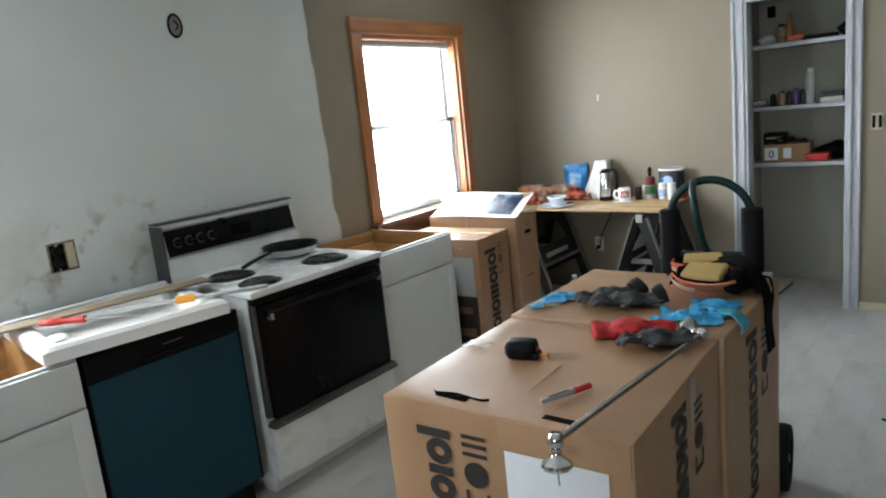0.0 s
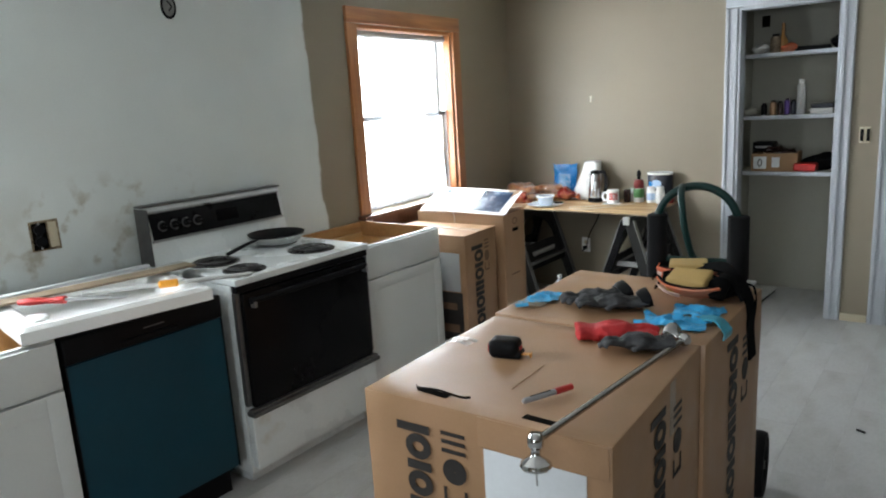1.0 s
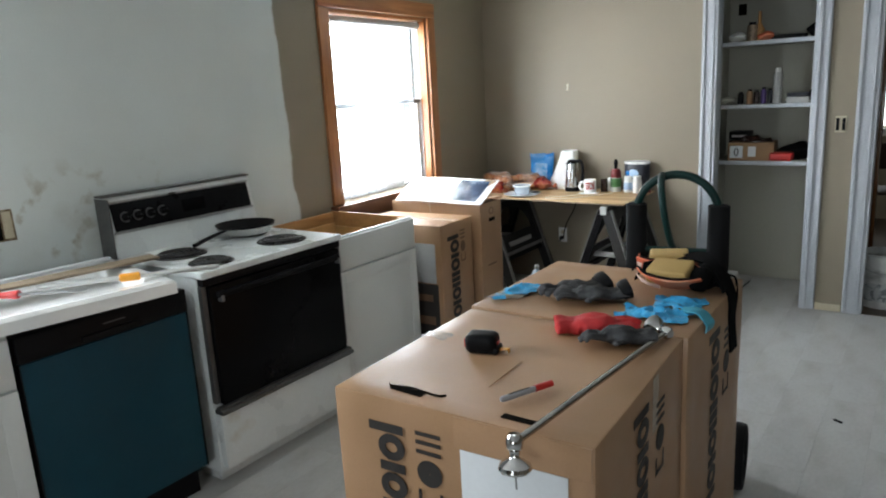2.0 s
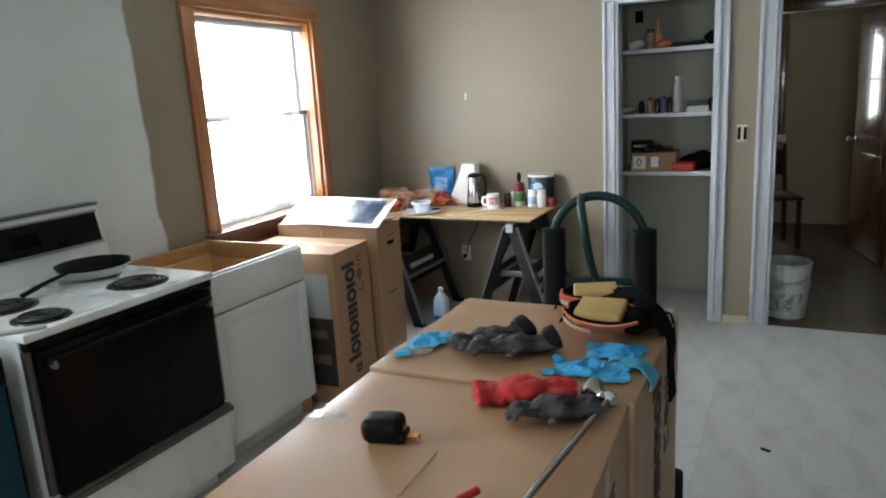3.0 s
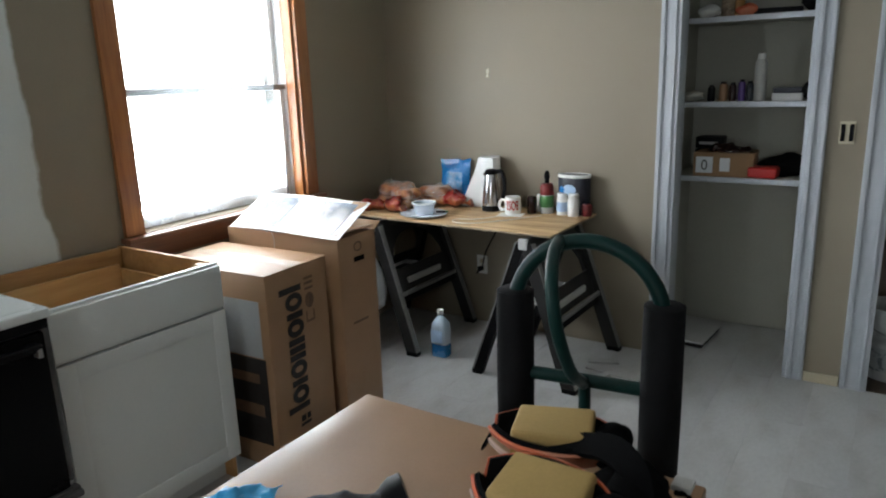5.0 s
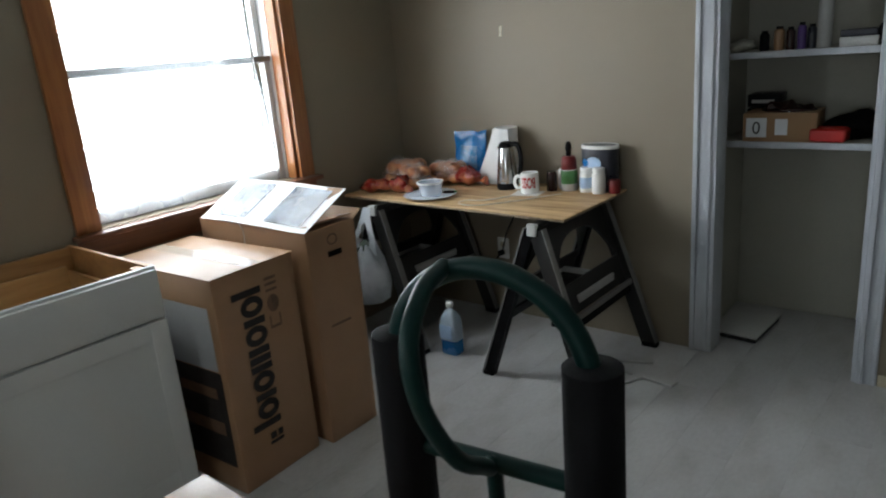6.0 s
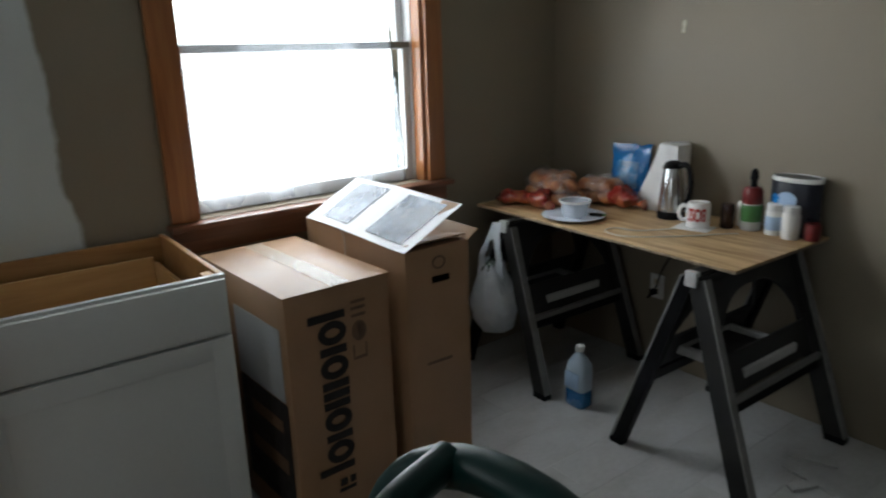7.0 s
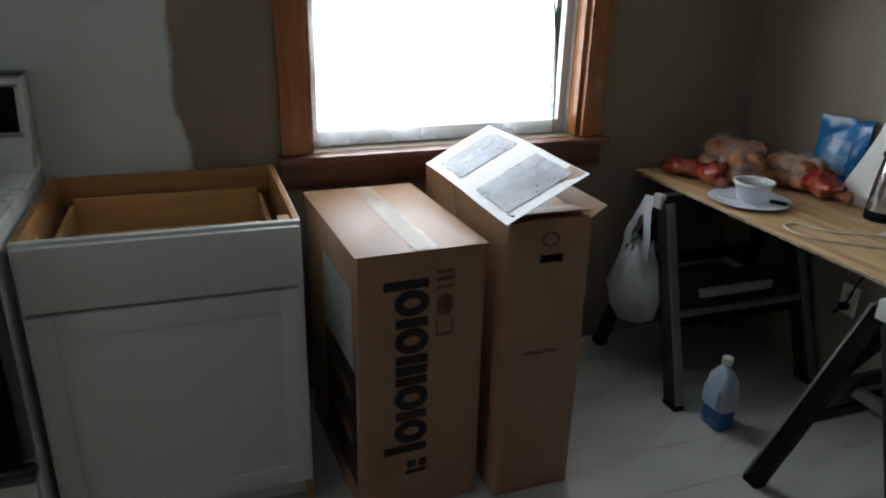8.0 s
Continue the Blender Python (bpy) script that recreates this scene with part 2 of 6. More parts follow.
M_SCUFF = mat("scuffed_pale_plastic", (0.60, 0.44, 0.38), 0.5, vary=0.15, scale=20, bump=0.03)
M_YFOAM = mat("yellow_pad_foam", (0.43, 0.285, 0.10), 0.85, vary=0.12, scale=10, fine=220, bump=0.12)
M_RED = mat("red_plastic", (0.42, 0.018, 0.015), 0.4, vary=0.1, bump=0.01)
M_YELLOW = mat("yellow_orange_plastic", (0.72, 0.30, 0.02), 0.4, vary=0.1, bump=0.01)
M_SILVER = mat("grey_marker_barrel", (0.30, 0.30, 0.31), 0.4, 0.2, vary=0.1, bump=0.01)
M_CERAMIC = mat("white_ceramic", (0.74, 0.74, 0.73), 0.2, vary=0.03, bump=0.005)
M_PLATEBLUE = mat("pale_patterned_plate", (0.62, 0.68, 0.76), 0.25, vary=0.05, bump=0.0, second=(0.25, 0.2, 0.3), mix_scale=40, mix_at=(0.66, 0.72))
M_CLEAR = mat("cloudy_plastic_tub", (0.66, 0.72, 0.80), 0.2, vary=0.04, bump=0.01, alpha=0.42)
M_PAPER = mat("paper_towel", (0.74, 0.74, 0.73), 0.9, vary=0.04, scale=10, fine=140, bump=0.12)
M_BLUEBAG = mat("shiny_blue_pouch", (0.012, 0.16, 0.42), 0.25, vary=0.2, scale=12, bump=0.08, coat=0.4)
M_BAGPIC = mat("pale_pouch_print", (0.20, 0.34, 0.52), 0.25, vary=0.25, scale=16, bump=0.06, coat=0.4, second=(0.03, 0.22, 0.46), mix_scale=22)
M_BREAD = mat("brown_bread_crust", (0.31, 0.095, 0.03), 0.45, vary=0.3, scale=18, fine=60, bump=0.08, second=(0.47, 0.21, 0.08), mix_scale=22)
M_CRINKLE = mat("clear_crinkled_film", (0.80, 0.78, 0.75), 0.10, vary=0.1, scale=34, fine=80, bump=0.9, alpha=0.22, coat=0.5, rough_vary=0.08)
M_SNACK = mat("red_printed_snack_bag", (0.26, 0.020, 0.014), 0.3, vary=0.3, scale=16, bump=0.08, coat=0.7, second=(0.36, 0.10, 0.03), mix_scale=18)
M_POLY = mat("white_carrier_bag_film", (0.80, 0.83, 0.86), 0.35, vary=0.08, scale=14, bump=0.10, second=(0.45, 0.5, 0.52), mix_scale=9)
pn, pl = M_POLY.node_tree.nodes, M_POLY.node_tree.links
pmix, ptr = pn.new("ShaderNodeMixShader"), pn.new("ShaderNodeBsdfTranslucent")
ptr.inputs[0].default_value, pmix.inputs[0].default_value = (0.85, 0.88, 0.92, 1), 0.5
pl.new(pn["Principled BSDF"].outputs[0], pmix.inputs[1])
pl.new(ptr.outputs[0], pmix.inputs[2])
pl.new(pmix.outputs[0], pn["Material Output"].inputs[0])
M_DARKGREEN = mat("dark_green_rubbish", (0.03, 0.05, 0.035), 0.6, vary=0.3, scale=20)
M_BLUELIQUID = mat("blue_washer_fluid", (0.015, 0.11, 0.27), 0.25, vary=0.08, bump=0.0)
M_JUG = mat("milky_plastic_jug", (0.36, 0.44, 0.52), 0.35, vary=0.06, bump=0.01)
M_GREENPL = mat("green_label", (0.05, 0.17, 0.045), 0.4, vary=0.15)
M_DARKJAR = mat("dark_brown_jar", (0.03, 0.012, 0.010), 0.2, vary=0.2, bump=0.0)
M_NAVY = mat("dark_navy_canister_print", (0.014, 0.016, 0.026), 0.35, vary=0.3, scale=18, bump=0.01)
M_PALEBLUE = mat("pale_blue_print", (0.35, 0.48, 0.66), 0.4, vary=0.15)
M_WHITEPL = mat("white_plastic", (0.72, 0.72, 0.70), 0.35, vary=0.05, bump=0.01)
M_PHOTO = mat("glossy_printed_photo", (0.018, 0.035, 0.07), 0.22, vary=0.3, scale=9, bump=0.0, second=(0.10, 0.15, 0.22), mix_scale=12)
M_GLOSSPAPER = mat("glossy_white_paper", (0.62, 0.63, 0.64), 0.32, vary=0.05, bump=0.01)
M_IVORY = mat("ivory_device_plastic", (0.50, 0.44, 0.32), 0.4, vary=0.1, bump=0.02)
M_RUST = mat("rusty_plaster_edge", (0.16, 0.11, 0.06), 0.8, vary=0.3, scale=30, second=(0.34, 0.29, 0.2), mix_scale=40)
M_WIRE = mat("white_cord", (0.6, 0.58, 0.52), 0.5)
M_DARKRED = mat("dark_red_plastic", (0.16, 0.012, 0.012), 0.4)
M_PURPLE = mat("purple_plastic", (0.10, 0.05, 0.22), 0.4)
M_GLASS = bpy.data.materials.new("window_glass")
M_GLASS.use_nodes = True
gb = M_GLASS.node_tree.nodes["Principled BSDF"]
gb.inputs["Base Color"].default_value = (1, 1, 1, 1)
gb.inputs["Transmission Weight"].default_value, gb.inputs["Roughness"].default_value, gb.inputs["IOR"].default_value = 1.0, 0.0, 1.05
M_FILM = bpy.data.materials.new("clear_wrinkled_film")
M_FILM.use_nodes = True
fn, fl = M_FILM.node_tree.nodes, M_FILM.node_tree.links
fmix, ftr, ftl = fn.new("ShaderNodeMixShader"), fn.new("ShaderNodeBsdfTransparent"), fn.new("ShaderNodeBsdfTranslucent")
fnz, fmr, ftc = fn.new("ShaderNodeTexNoise"), fn.new("ShaderNodeMapRange"), fn.new("ShaderNodeTexCoord")
fnz.inputs["Scale"].default_value, fnz.inputs["Detail"].default_value = 5, 5
fl.new(ftc.outputs["Object"], fnz.inputs["Vector"])
fmr.inputs[1].default_value, fmr.inputs[2].default_value, fmr.inputs[3].default_value, fmr.inputs[4].default_value = 0.4, 0.7, 0.08, 0.5
fl.new(fnz.outputs[0], fmr.inputs[0])
fl.new(fmr.outputs[0], fmix.inputs[0])
ftl.inputs[0].default_value = (0.8, 0.85, 0.9, 1)
fl.new(ftr.outputs[0], fmix.inputs[1])
fl.new(ftl.outputs[0], fmix.inputs[2])
fl.new(fmix.outputs[0], fn["Material Output"].inputs[0])


# ---------------------------------------------------------------- mesh helpers
def mesh_of(name, bm, material, smooth=False):
    me = bpy.data.meshes.new(name)
    bmesh.ops.recalc_face_normals(bm, faces=bm.faces[:])
    bm.to_mesh(me)
    bm.free()
    me.materials.append(material)
    if smooth:
        me.shade_smooth()
        me.set_sharp_from_angle(angle=radians(35))
    return me


def part(name, bm, material, parent, label="", smooth=True):
    ob = new(name, mesh_of(name, bm, material, smooth))
    ob.parent = parent
    return tagged(ob, label)


def thing(name, m, label, category, group="", kind=""):
    """An empty at a thing's base, to hold its parts."""
    ob = new(name)
    ob.matrix_world = m
    ob.empty_display_size = 0.05
    return tagged(ob, label, category, group, kind)


def solo(name, bm, material, m, label, category, group="", kind="", smooth=True):
    ob = new(name, mesh_of(name, bm, material, smooth))
    ob.matrix_world = m
    return tagged(ob, label, category, group, kind)


def box(x0, x1, y0, y1, z0, z1, bev=0.0, seg=2):
    bm = bmesh.new()
    bmesh.ops.create_cube(bm, size=1, matrix=Matrix.Translation(((x0 + x1) / 2, (y0 + y1) / 2, (z0 + z1) / 2)) @ Matrix.Diagonal((x1 - x0, y1 - y0, z1 - z0, 1)))
    if bev:
        bmesh.ops.bevel(bm, geom=bm.edges[:], offset=bev, segments=seg, affect="EDGES", profile=0.6)
    return bm


def join(*many):
    out = bmesh.new()
    for b in many:
        me = bpy.data.meshes.new("t")
        b.to_mesh(me)
        b.free()
        out.from_mesh(me)
        bpy.data.meshes.remove(me)
    return out


def moved(bm, m):
    bmesh.ops.transform(bm, matrix=m, verts=bm.verts[:])
    return bm


def lathe(profile, n=28):
    """Turns (radius, height) round z."""
    bm = bmesh.new()
    rings = []
    for r, z in profile:
        if r < 1e-5:
            rings.append([bm.verts.new((0, 0, z))])
        else:
            rings.append([bm.verts.new((r * math.cos(2 * math.pi * i / n), r * math.sin(2 * math.pi * i / n), z)) for i in range(n)])
    for a, c in zip(rings, rings[1:]):
        for i in range(n):
            j = (i + 1) % n
            if len(a) == 1 and len(c) > 1:
                bm.faces.new((a[0], c[i], c[j]))
            elif len(c) == 1 and len(a) > 1:
                bm.faces.new((a[i], a[j], c[0]))
            elif len(a) > 1:
                bm.faces.new((a[i], a[j], c[j], c[i]))
    return bm


def smooth_path(pts, steps=8):
    """A smooth curve through the points."""
    p = [Vector(q) for q in pts]
    p = [2 * p[0] - p[1]] + p + [2 * p[-1] - p[-2]]
    out = []
    for i in range(1, len(p) - 2):
        for k in range(steps):
            t = k / steps
            out.append(0.5 * ((2 * p[i]) + (p[i + 1] - p[i - 1]) * t + (2 * p[i - 1] - 5 * p[i] + 4 * p[i + 1] - p[i + 2]) * t * t + (3 * p[i] - p[i - 1] - 3 * p[i + 1] + p[i + 2]) * t ** 3))
    return out + [p[-2]]


def sweep(pts, r, n=12, flat=1.0):
    """A tube along points; r one radius or one for each point; flat squashes it across."""
    pts = [Vector(p) for p in pts]
    bm = bmesh.new()
    rs = r if isinstance(r, (list, tuple)) else [r] * len(pts)
    up = Vector((0, 0, 1))
    rings = []
    for i, p in enumerate(pts):
        d = (pts[min(i + 1, len(pts) - 1)] - pts[max(i - 1, 0)]).normalized()
        if abs(d.dot(up)) > 0.97:
            up = Vector((0, 1, 0)) if abs(d.y) < 0.9 else Vector((1, 0, 0))
        side = d.cross(up).normalized()
        up = side.cross(d).normalized()
        rings.append([bm.verts.new(p + rs[i] * (math.cos(2 * math.pi * k / n) * side + flat * math.sin(2 * math.pi * k / n) * up)) for k in range(n)])
    for a, c in zip(rings, rings[1:]):
        for k in range(n):
            bm.faces.new((a[k], a[(k + 1) % n], c[(k + 1) % n], c[k]))
    bm.faces.new(rings[0][::-1])
    bm.faces.new(rings[-1])
    return bm


def ribbon(pts, width, thick, across):
    """A strap of even width along points; across: its width's direction."""
    bm = bmesh.new()
    pts = [Vector(p) for p in pts]
    w = Vector(across).normalized() * width / 2
    rings = []
    for i, p in enumerate(pts):
        d = (pts[min(i + 1, len(pts) - 1)] - pts[max(i - 1, 0)]).normalized()
        nrm = d.cross(w).normalized() * thick / 2
        rings.append([bm.verts.new(p + a + c) for a, c in ((w, nrm), (-w, nrm), (-w, -nrm), (w, -nrm))])
    for a, c in zip(rings, rings[1:]):
        for k in range(4):
            bm.faces.new((a[k], a[(k + 1) % 4], c[(k + 1) % 4], c[k]))
    bm.faces.new(rings[0][::-1])
    bm.faces.new(rings[-1])
    return bm


def grid(nx, ny, f, thick=0.0):
    """A sheet: f(u, v) gives the place for u, v in 0..1."""
    bm = bmesh.new()
    vs = [[bm.verts.new(f(i / nx, j / ny)) for j in range(ny + 1)] for i in range(nx + 1)]
    for i in range(nx):
        for j in range(ny):
            bm.faces.new((vs[i][j], vs[i + 1][j], vs[i + 1][j + 1], vs[i][j + 1]))
    if thick:
        bmesh.ops.recalc_face_normals(bm, faces=bm.faces[:])
        bmesh.ops.solidify(bm, geom=bm.faces[:], thickness=thick)
    return bm


def ball(x, y, z, rx, ry, rz, n=14):
    bm = bmesh.new()
    bmesh.ops.create_uvsphere(bm, u_segments=n, v_segments=n // 2 + 2, radius=1)
    return moved(bm, Matrix.Translation((x, y, z)) @ Matrix.Diagonal((rx, ry, rz, 1)))


def rough_up(bm, amount, scale, seed=0.0):
    """Pushes vertices about with smooth noise."""
    for v in bm.verts:
        v.co += amount * Vector(noise.noise_vector(v.co * scale + Vector((seed, seed * 1.7, -seed))))
    return bm


def soft(ob, voxel, wrinkle=0.0, size=0.03, smooth=4):
    """Melts a part's overlapping pieces into one soft skin and wrinkles it."""
    r = ob.modifiers.new("skin", "REMESH")
    r.mode, r.voxel_size, r.use_smooth_shade = "VOXEL", voxel, True
    if smooth:
        s = ob.modifiers.new("smooth", "SMOOTH")
        s.factor, s.iterations = 0.5, smooth
    if wrinkle:
        tex = bpy.data.textures.new("wrinkles", "CLOUDS")
        tex.noise_scale, tex.noise_depth = size, 2
        d = ob.modifiers.new("wrinkle", "DISPLACE")
        d.texture, d.strength, d.mid_level = tex, wrinkle, 0.5
    return ob


def wall_mesh(axis, t0, t1, a0, a1, z0, z1, holes=()):
    """A wall from t0 to t1 thick that runs along the other level axis from a0 to a1, with openings through it."""
    av = sorted({a0, a1, *(h[0] for h in holes), *(h[1] for h in holes)})
    zv = sorted({z0, z1, *(h[2] for h in holes), *(h[3] for h in holes)})
    full = {}
    for i in range(len(av) - 1):
        for k in range(len(zv) - 1):
            ca, cz = (av[i] + av[i + 1]) / 2, (zv[k] + zv[k + 1]) / 2
            full[i, k] = not any(h[0] < ca < h[1] and h[2] < cz < h[3] for h in holes)
    bm = bmesh.new()

    def at(t, a, z):
        return (t, a, z) if axis == "x" else (a, t, z)

    def quad(*q):
        bm.faces.new([bm.verts.new(at(*p)) for p in q])

    for (i, k), ok in full.items():
        if not ok:
            continue
        b0, b1, c0, c1 = av[i], av[i + 1], zv[k], zv[k + 1]
        for t in (t0, t1):
            quad((t, b0, c0), (t, b1, c0), (t, b1, c1), (t, b0, c1))
        if not full.get((i - 1, k)):
            quad((t0, b0, c0), (t1, b0, c0), (t1, b0, c1), (t0, b0, c1))
        if not full.get((i + 1, k)):
            quad((t0, b1, c0), (t1, b1, c0), (t1, b1, c1), (t0, b1, c1))
        if not full.get((i, k - 1)):
            quad((t0, b0, c0), (t1, b0, c0), (t1, b1, c0), (t0, b1, c0))
        if not full.get((i, k + 1)):
            quad((t0, b0, c1), (t1, b0, c1), (t1, b1, c1), (t0, b1, c1))
    bmesh.ops.remove_doubles(bm, verts=bm.verts[:], dist=1e-4)
    return bm


I = Matrix.Identity(4)


def setting(name, bm, material, label, category):
    return solo(name, bm, material, I, label, category, kind="structure", smooth=False)


# ---------------------------------------------------------------- the place
WX, BY, CZ = -2.80, 5.24, 2.44
WIN = (3.356, 4.41, 0.897, 2.045)
# beyond the kitchen run the west wall bends outwards by three degrees
BEND = Matrix.Translation((WX, 2.90, 0)) @ Matrix.Rotation(radians(3.0), 4, "Z") @ Matrix.Translation((-WX, -2.90, 0))
setting("wall_west", wall_mesh("x", WX - 0.16, WX, -3.36, 2.90, -0.02, CZ, [(0.10, 1.06, 1.08, 2.02)]), M_WEST, "white painted kitchen wall with glue stains", "wall")
setting("wall_west_dining", moved(wall_mesh("x", WX - 0.16, WX, 2.90, BY + 0.12, -0.02, CZ, [WIN]), BEND), M_WEST, "wall painted white up to a ragged edge, khaki beyond it", "wall")
setting("wall_north", wall_mesh("y", BY, BY + 0.12, WX - 0.125, 4.6, -0.02, CZ, [(-1.115, -0.52, -0.02, 2.05), (-0.18, 0.66, -0.02, 2.03)]), M_KHAKI, "khaki painted wall with pantry and hall openings", "wall")
setting("wall_east", wall_mesh("x", 4.6, 4.7, -3.36, BY + 0.12, -0.02, CZ), M_KHAKI, "plain khaki painted wall", "wall")
setting("wall_south", wall_mesh("y", -3.36, -3.2, WX, 4.6, -0.02, CZ, [(-0.15, 1.35, 0.9, 2.1)]), M_KHAKI, "plain khaki painted wall with an opening for the added window", "wall")
setting("ceiling", box(WX - 0.30, 4.7, -3.36, 9.1, CZ, CZ + 0.1), M_CEIL, "flat white ceiling", "ceiling")
# pantry
setting("wall_pantry_back", box(-1.29, -0.35, 5.93, 5.99, -0.02, CZ), M_PANTRY, "white painted pantry back wall", "wall")
setting("wall_pantry_west", box(-1.29, -1.19, 5.36, 5.93, -0.02, CZ), M_PANTRY, "white painted pantry side wall", "wall")
setting("wall_pantry_east", box(-0.42, -0.35, 5.36, 5.93, -0.02, CZ), M_PANTRY, "white painted pantry side wall", "wall")
# hall and far room
setting("wall_hall_west", box(-0.349, -0.25, 5.36, 6.8, -0.02, CZ), M_HALLWALL, "dim dull-painted hall wall", "wall")
setting("wall_hall_east", box(1.3, 1.4, 5.36, 6.8, -0.02, CZ), M_HALLWALL, "dim dull-painted hall wall", "wall")
setting("wall_hall_north", wall_mesh("y", 6.8, 6.9, -1.6, 1.9, -0.02, CZ, [(-0.24, 0.62, -0.02, 2.0)]), M_HALLWALL, "dim hall wall with a doorway to a far room", "wall")
setting("wall_far_north", wall_mesh("y", 8.7, 8.84, -1.6, 1.9, -0.02, CZ, [(-0.96, -0.25, 0.95, 2.03)]), M_HALLWALL, "dim dull-painted far room wall", "wall")
setting("wall_far_west", box(-1.7, -1.6, 6.9, 8.84, -0.02, CZ), M_HALLWALL, "dim dull-painted far room wall", "wall")
setting("wall_far_east", box(1.9, 2.0, 6.9, 8.84, -0.02, CZ), M_HALLWALL, "dim dull-painted far room wall", "wall")
floor = setting("floor", box(WX - 0.13, 4.6, -3.2, 5.925, -0.08, -0.005), M_SUBFLOOR, "grey-white plank floor with narrow open joints", "floor")
setting("floor_east", box(2.4, 4.6, -3.2, 5.24, -0.005, 0.0), M_FLOOR, "plain grey-white floor out of the work area", "floor")
setting("floor_south", box(WX, 2.4, -3.2, -1.6, -0.005, 0.0), M_FLOOR, "plain grey-white floor out of the work area", "floor")
setting("floor_hall", box(-1.7, 2.0, 5.925, 8.84, -0.08, -0.003), M_HALLFLOOR, "dark brown wooden hall floor", "floor")
hall_boards = setting("floor_hall_threshold", box(-0.25, 1.3, 5.245, 5.925, -0.004, 0.003), M_HALLFLOOR, "dark brown wooden hall floor at the doorway", "floor")
setting("ground", box(-60, 60, -60, 60, -0.5, -0.3), mat("lawn", (0.06, 0.10, 0.03), 0.9, vary=0.3), "plain lawn outside the house", "ground")


def casing(name, pieces, material, label):
    e = thing(name, I, label, "trim", kind="structure")
    for pn, b in pieces:
        part(pn, rough_up(b, 0.0015, 6), material, e)
    return e


def moulded(x0, x1, y, z0, z1, upright=True):
    """A trim board with a raised back band and a bead, face towards -y."""
    if upright:
        return join(box(x0, x1, y - 0.014, y, z0, z1, 0.003), box(x0 + 0.002, x0 + 0.024, y - 0.024, y - 0.012, z0, z1, 0.004), box(x1 - 0.018, x1 - 0.004, y - 0.019, y - 0.012, z0, z1, 0.003))
    return join(box(x0, x1, y - 0.014, y, z0, z1, 0.003), box(x0, x1, y - 0.024, y - 0.012, z1 - 0.024, z1 - 0.002, 0.004), box(x0, x1, y - 0.019, y - 0.012, z0 + 0.004, z0 + 0.018, 0.003))


casing("trim_pantry", [
    ("side_casing", moulded(-1.203, -1.120, BY - 0.001, 0.0, 2.05)),
    ("side_casing", moulded(-0.515, -0.440, BY - 0.001, 0.0, 2.05)),
    ("head_casing", moulded(-1.203, -0.440, BY - 0.001, 2.053, 2.14, False)),
    ("jamb", box(-1.122, -1.103, BY - 0.012, BY + 0.122, 0.0, 2.05, 0.002)),
    ("jamb", box(-0.532, -0.513, BY - 0.012, BY + 0.122, 0.0, 2.05, 0.002)),
    ("head_jamb", box(-1.103, -0.532, BY - 0.012, BY + 0.122, 2.032, 2.052, 0.002)),
], M_TRIM, "brushed white painted door casing round the pantry")
casing("trim_hall_doorway", [
    ("side_casing", moulded(-0.283, -0.187, BY - 0.001, 0.0, 2.03)),
    ("side_casing", moulded(0.665, 0.76, BY - 0.001, 0.0, 2.03)),
    ("head_casing", moulded(-0.283, 0.76, BY - 0.001, 2.033, 2.13, False)),
    ("jamb", box(-0.189, -0.170, BY - 0.012, BY + 0.122, 0.0, 2.03, 0.002)),
    ("jamb", box(0.648, 0.667, BY - 0.012, BY + 0.122, 0.0, 2.03, 0.002)),
    ("head_jamb", box(-0.170, 0.648, BY - 0.012, BY + 0.122, 2.012, 2.032, 0.002)),
], M_TRIM, "brushed white painted casing round the hall doorway")
casing("trim_far_doorway", [
    ("side_casing", box(-0.33, -0.24, 6.78, 6.798, 0, 2.0, 0.003)),
    ("side_casing", box(0.62, 0.71, 6.78, 6.798, 0, 2.0, 0.003)),
    ("head_casing", box(-0.33, 0.71, 6.775, 6.798, 2.0, 2.14, 0.003)),
    ("jamb", box(0.60, 0.622, 6.79, 6.91, 0, 2.0, 0.003)),
    ("jamb", box(-0.242, -0.22, 6.79, 6.91, 0, 2.0, 0.003)),
], M_DOORWOOD, "dark varnished wooden casing round the far doorway")
setting("baseboard", box(-0.437, -0.287, BY - 0.012, BY - 0.001, 0, 0.05, 0.003), M_IVORY, "bare strip of old skirting between the doorways", "trim")


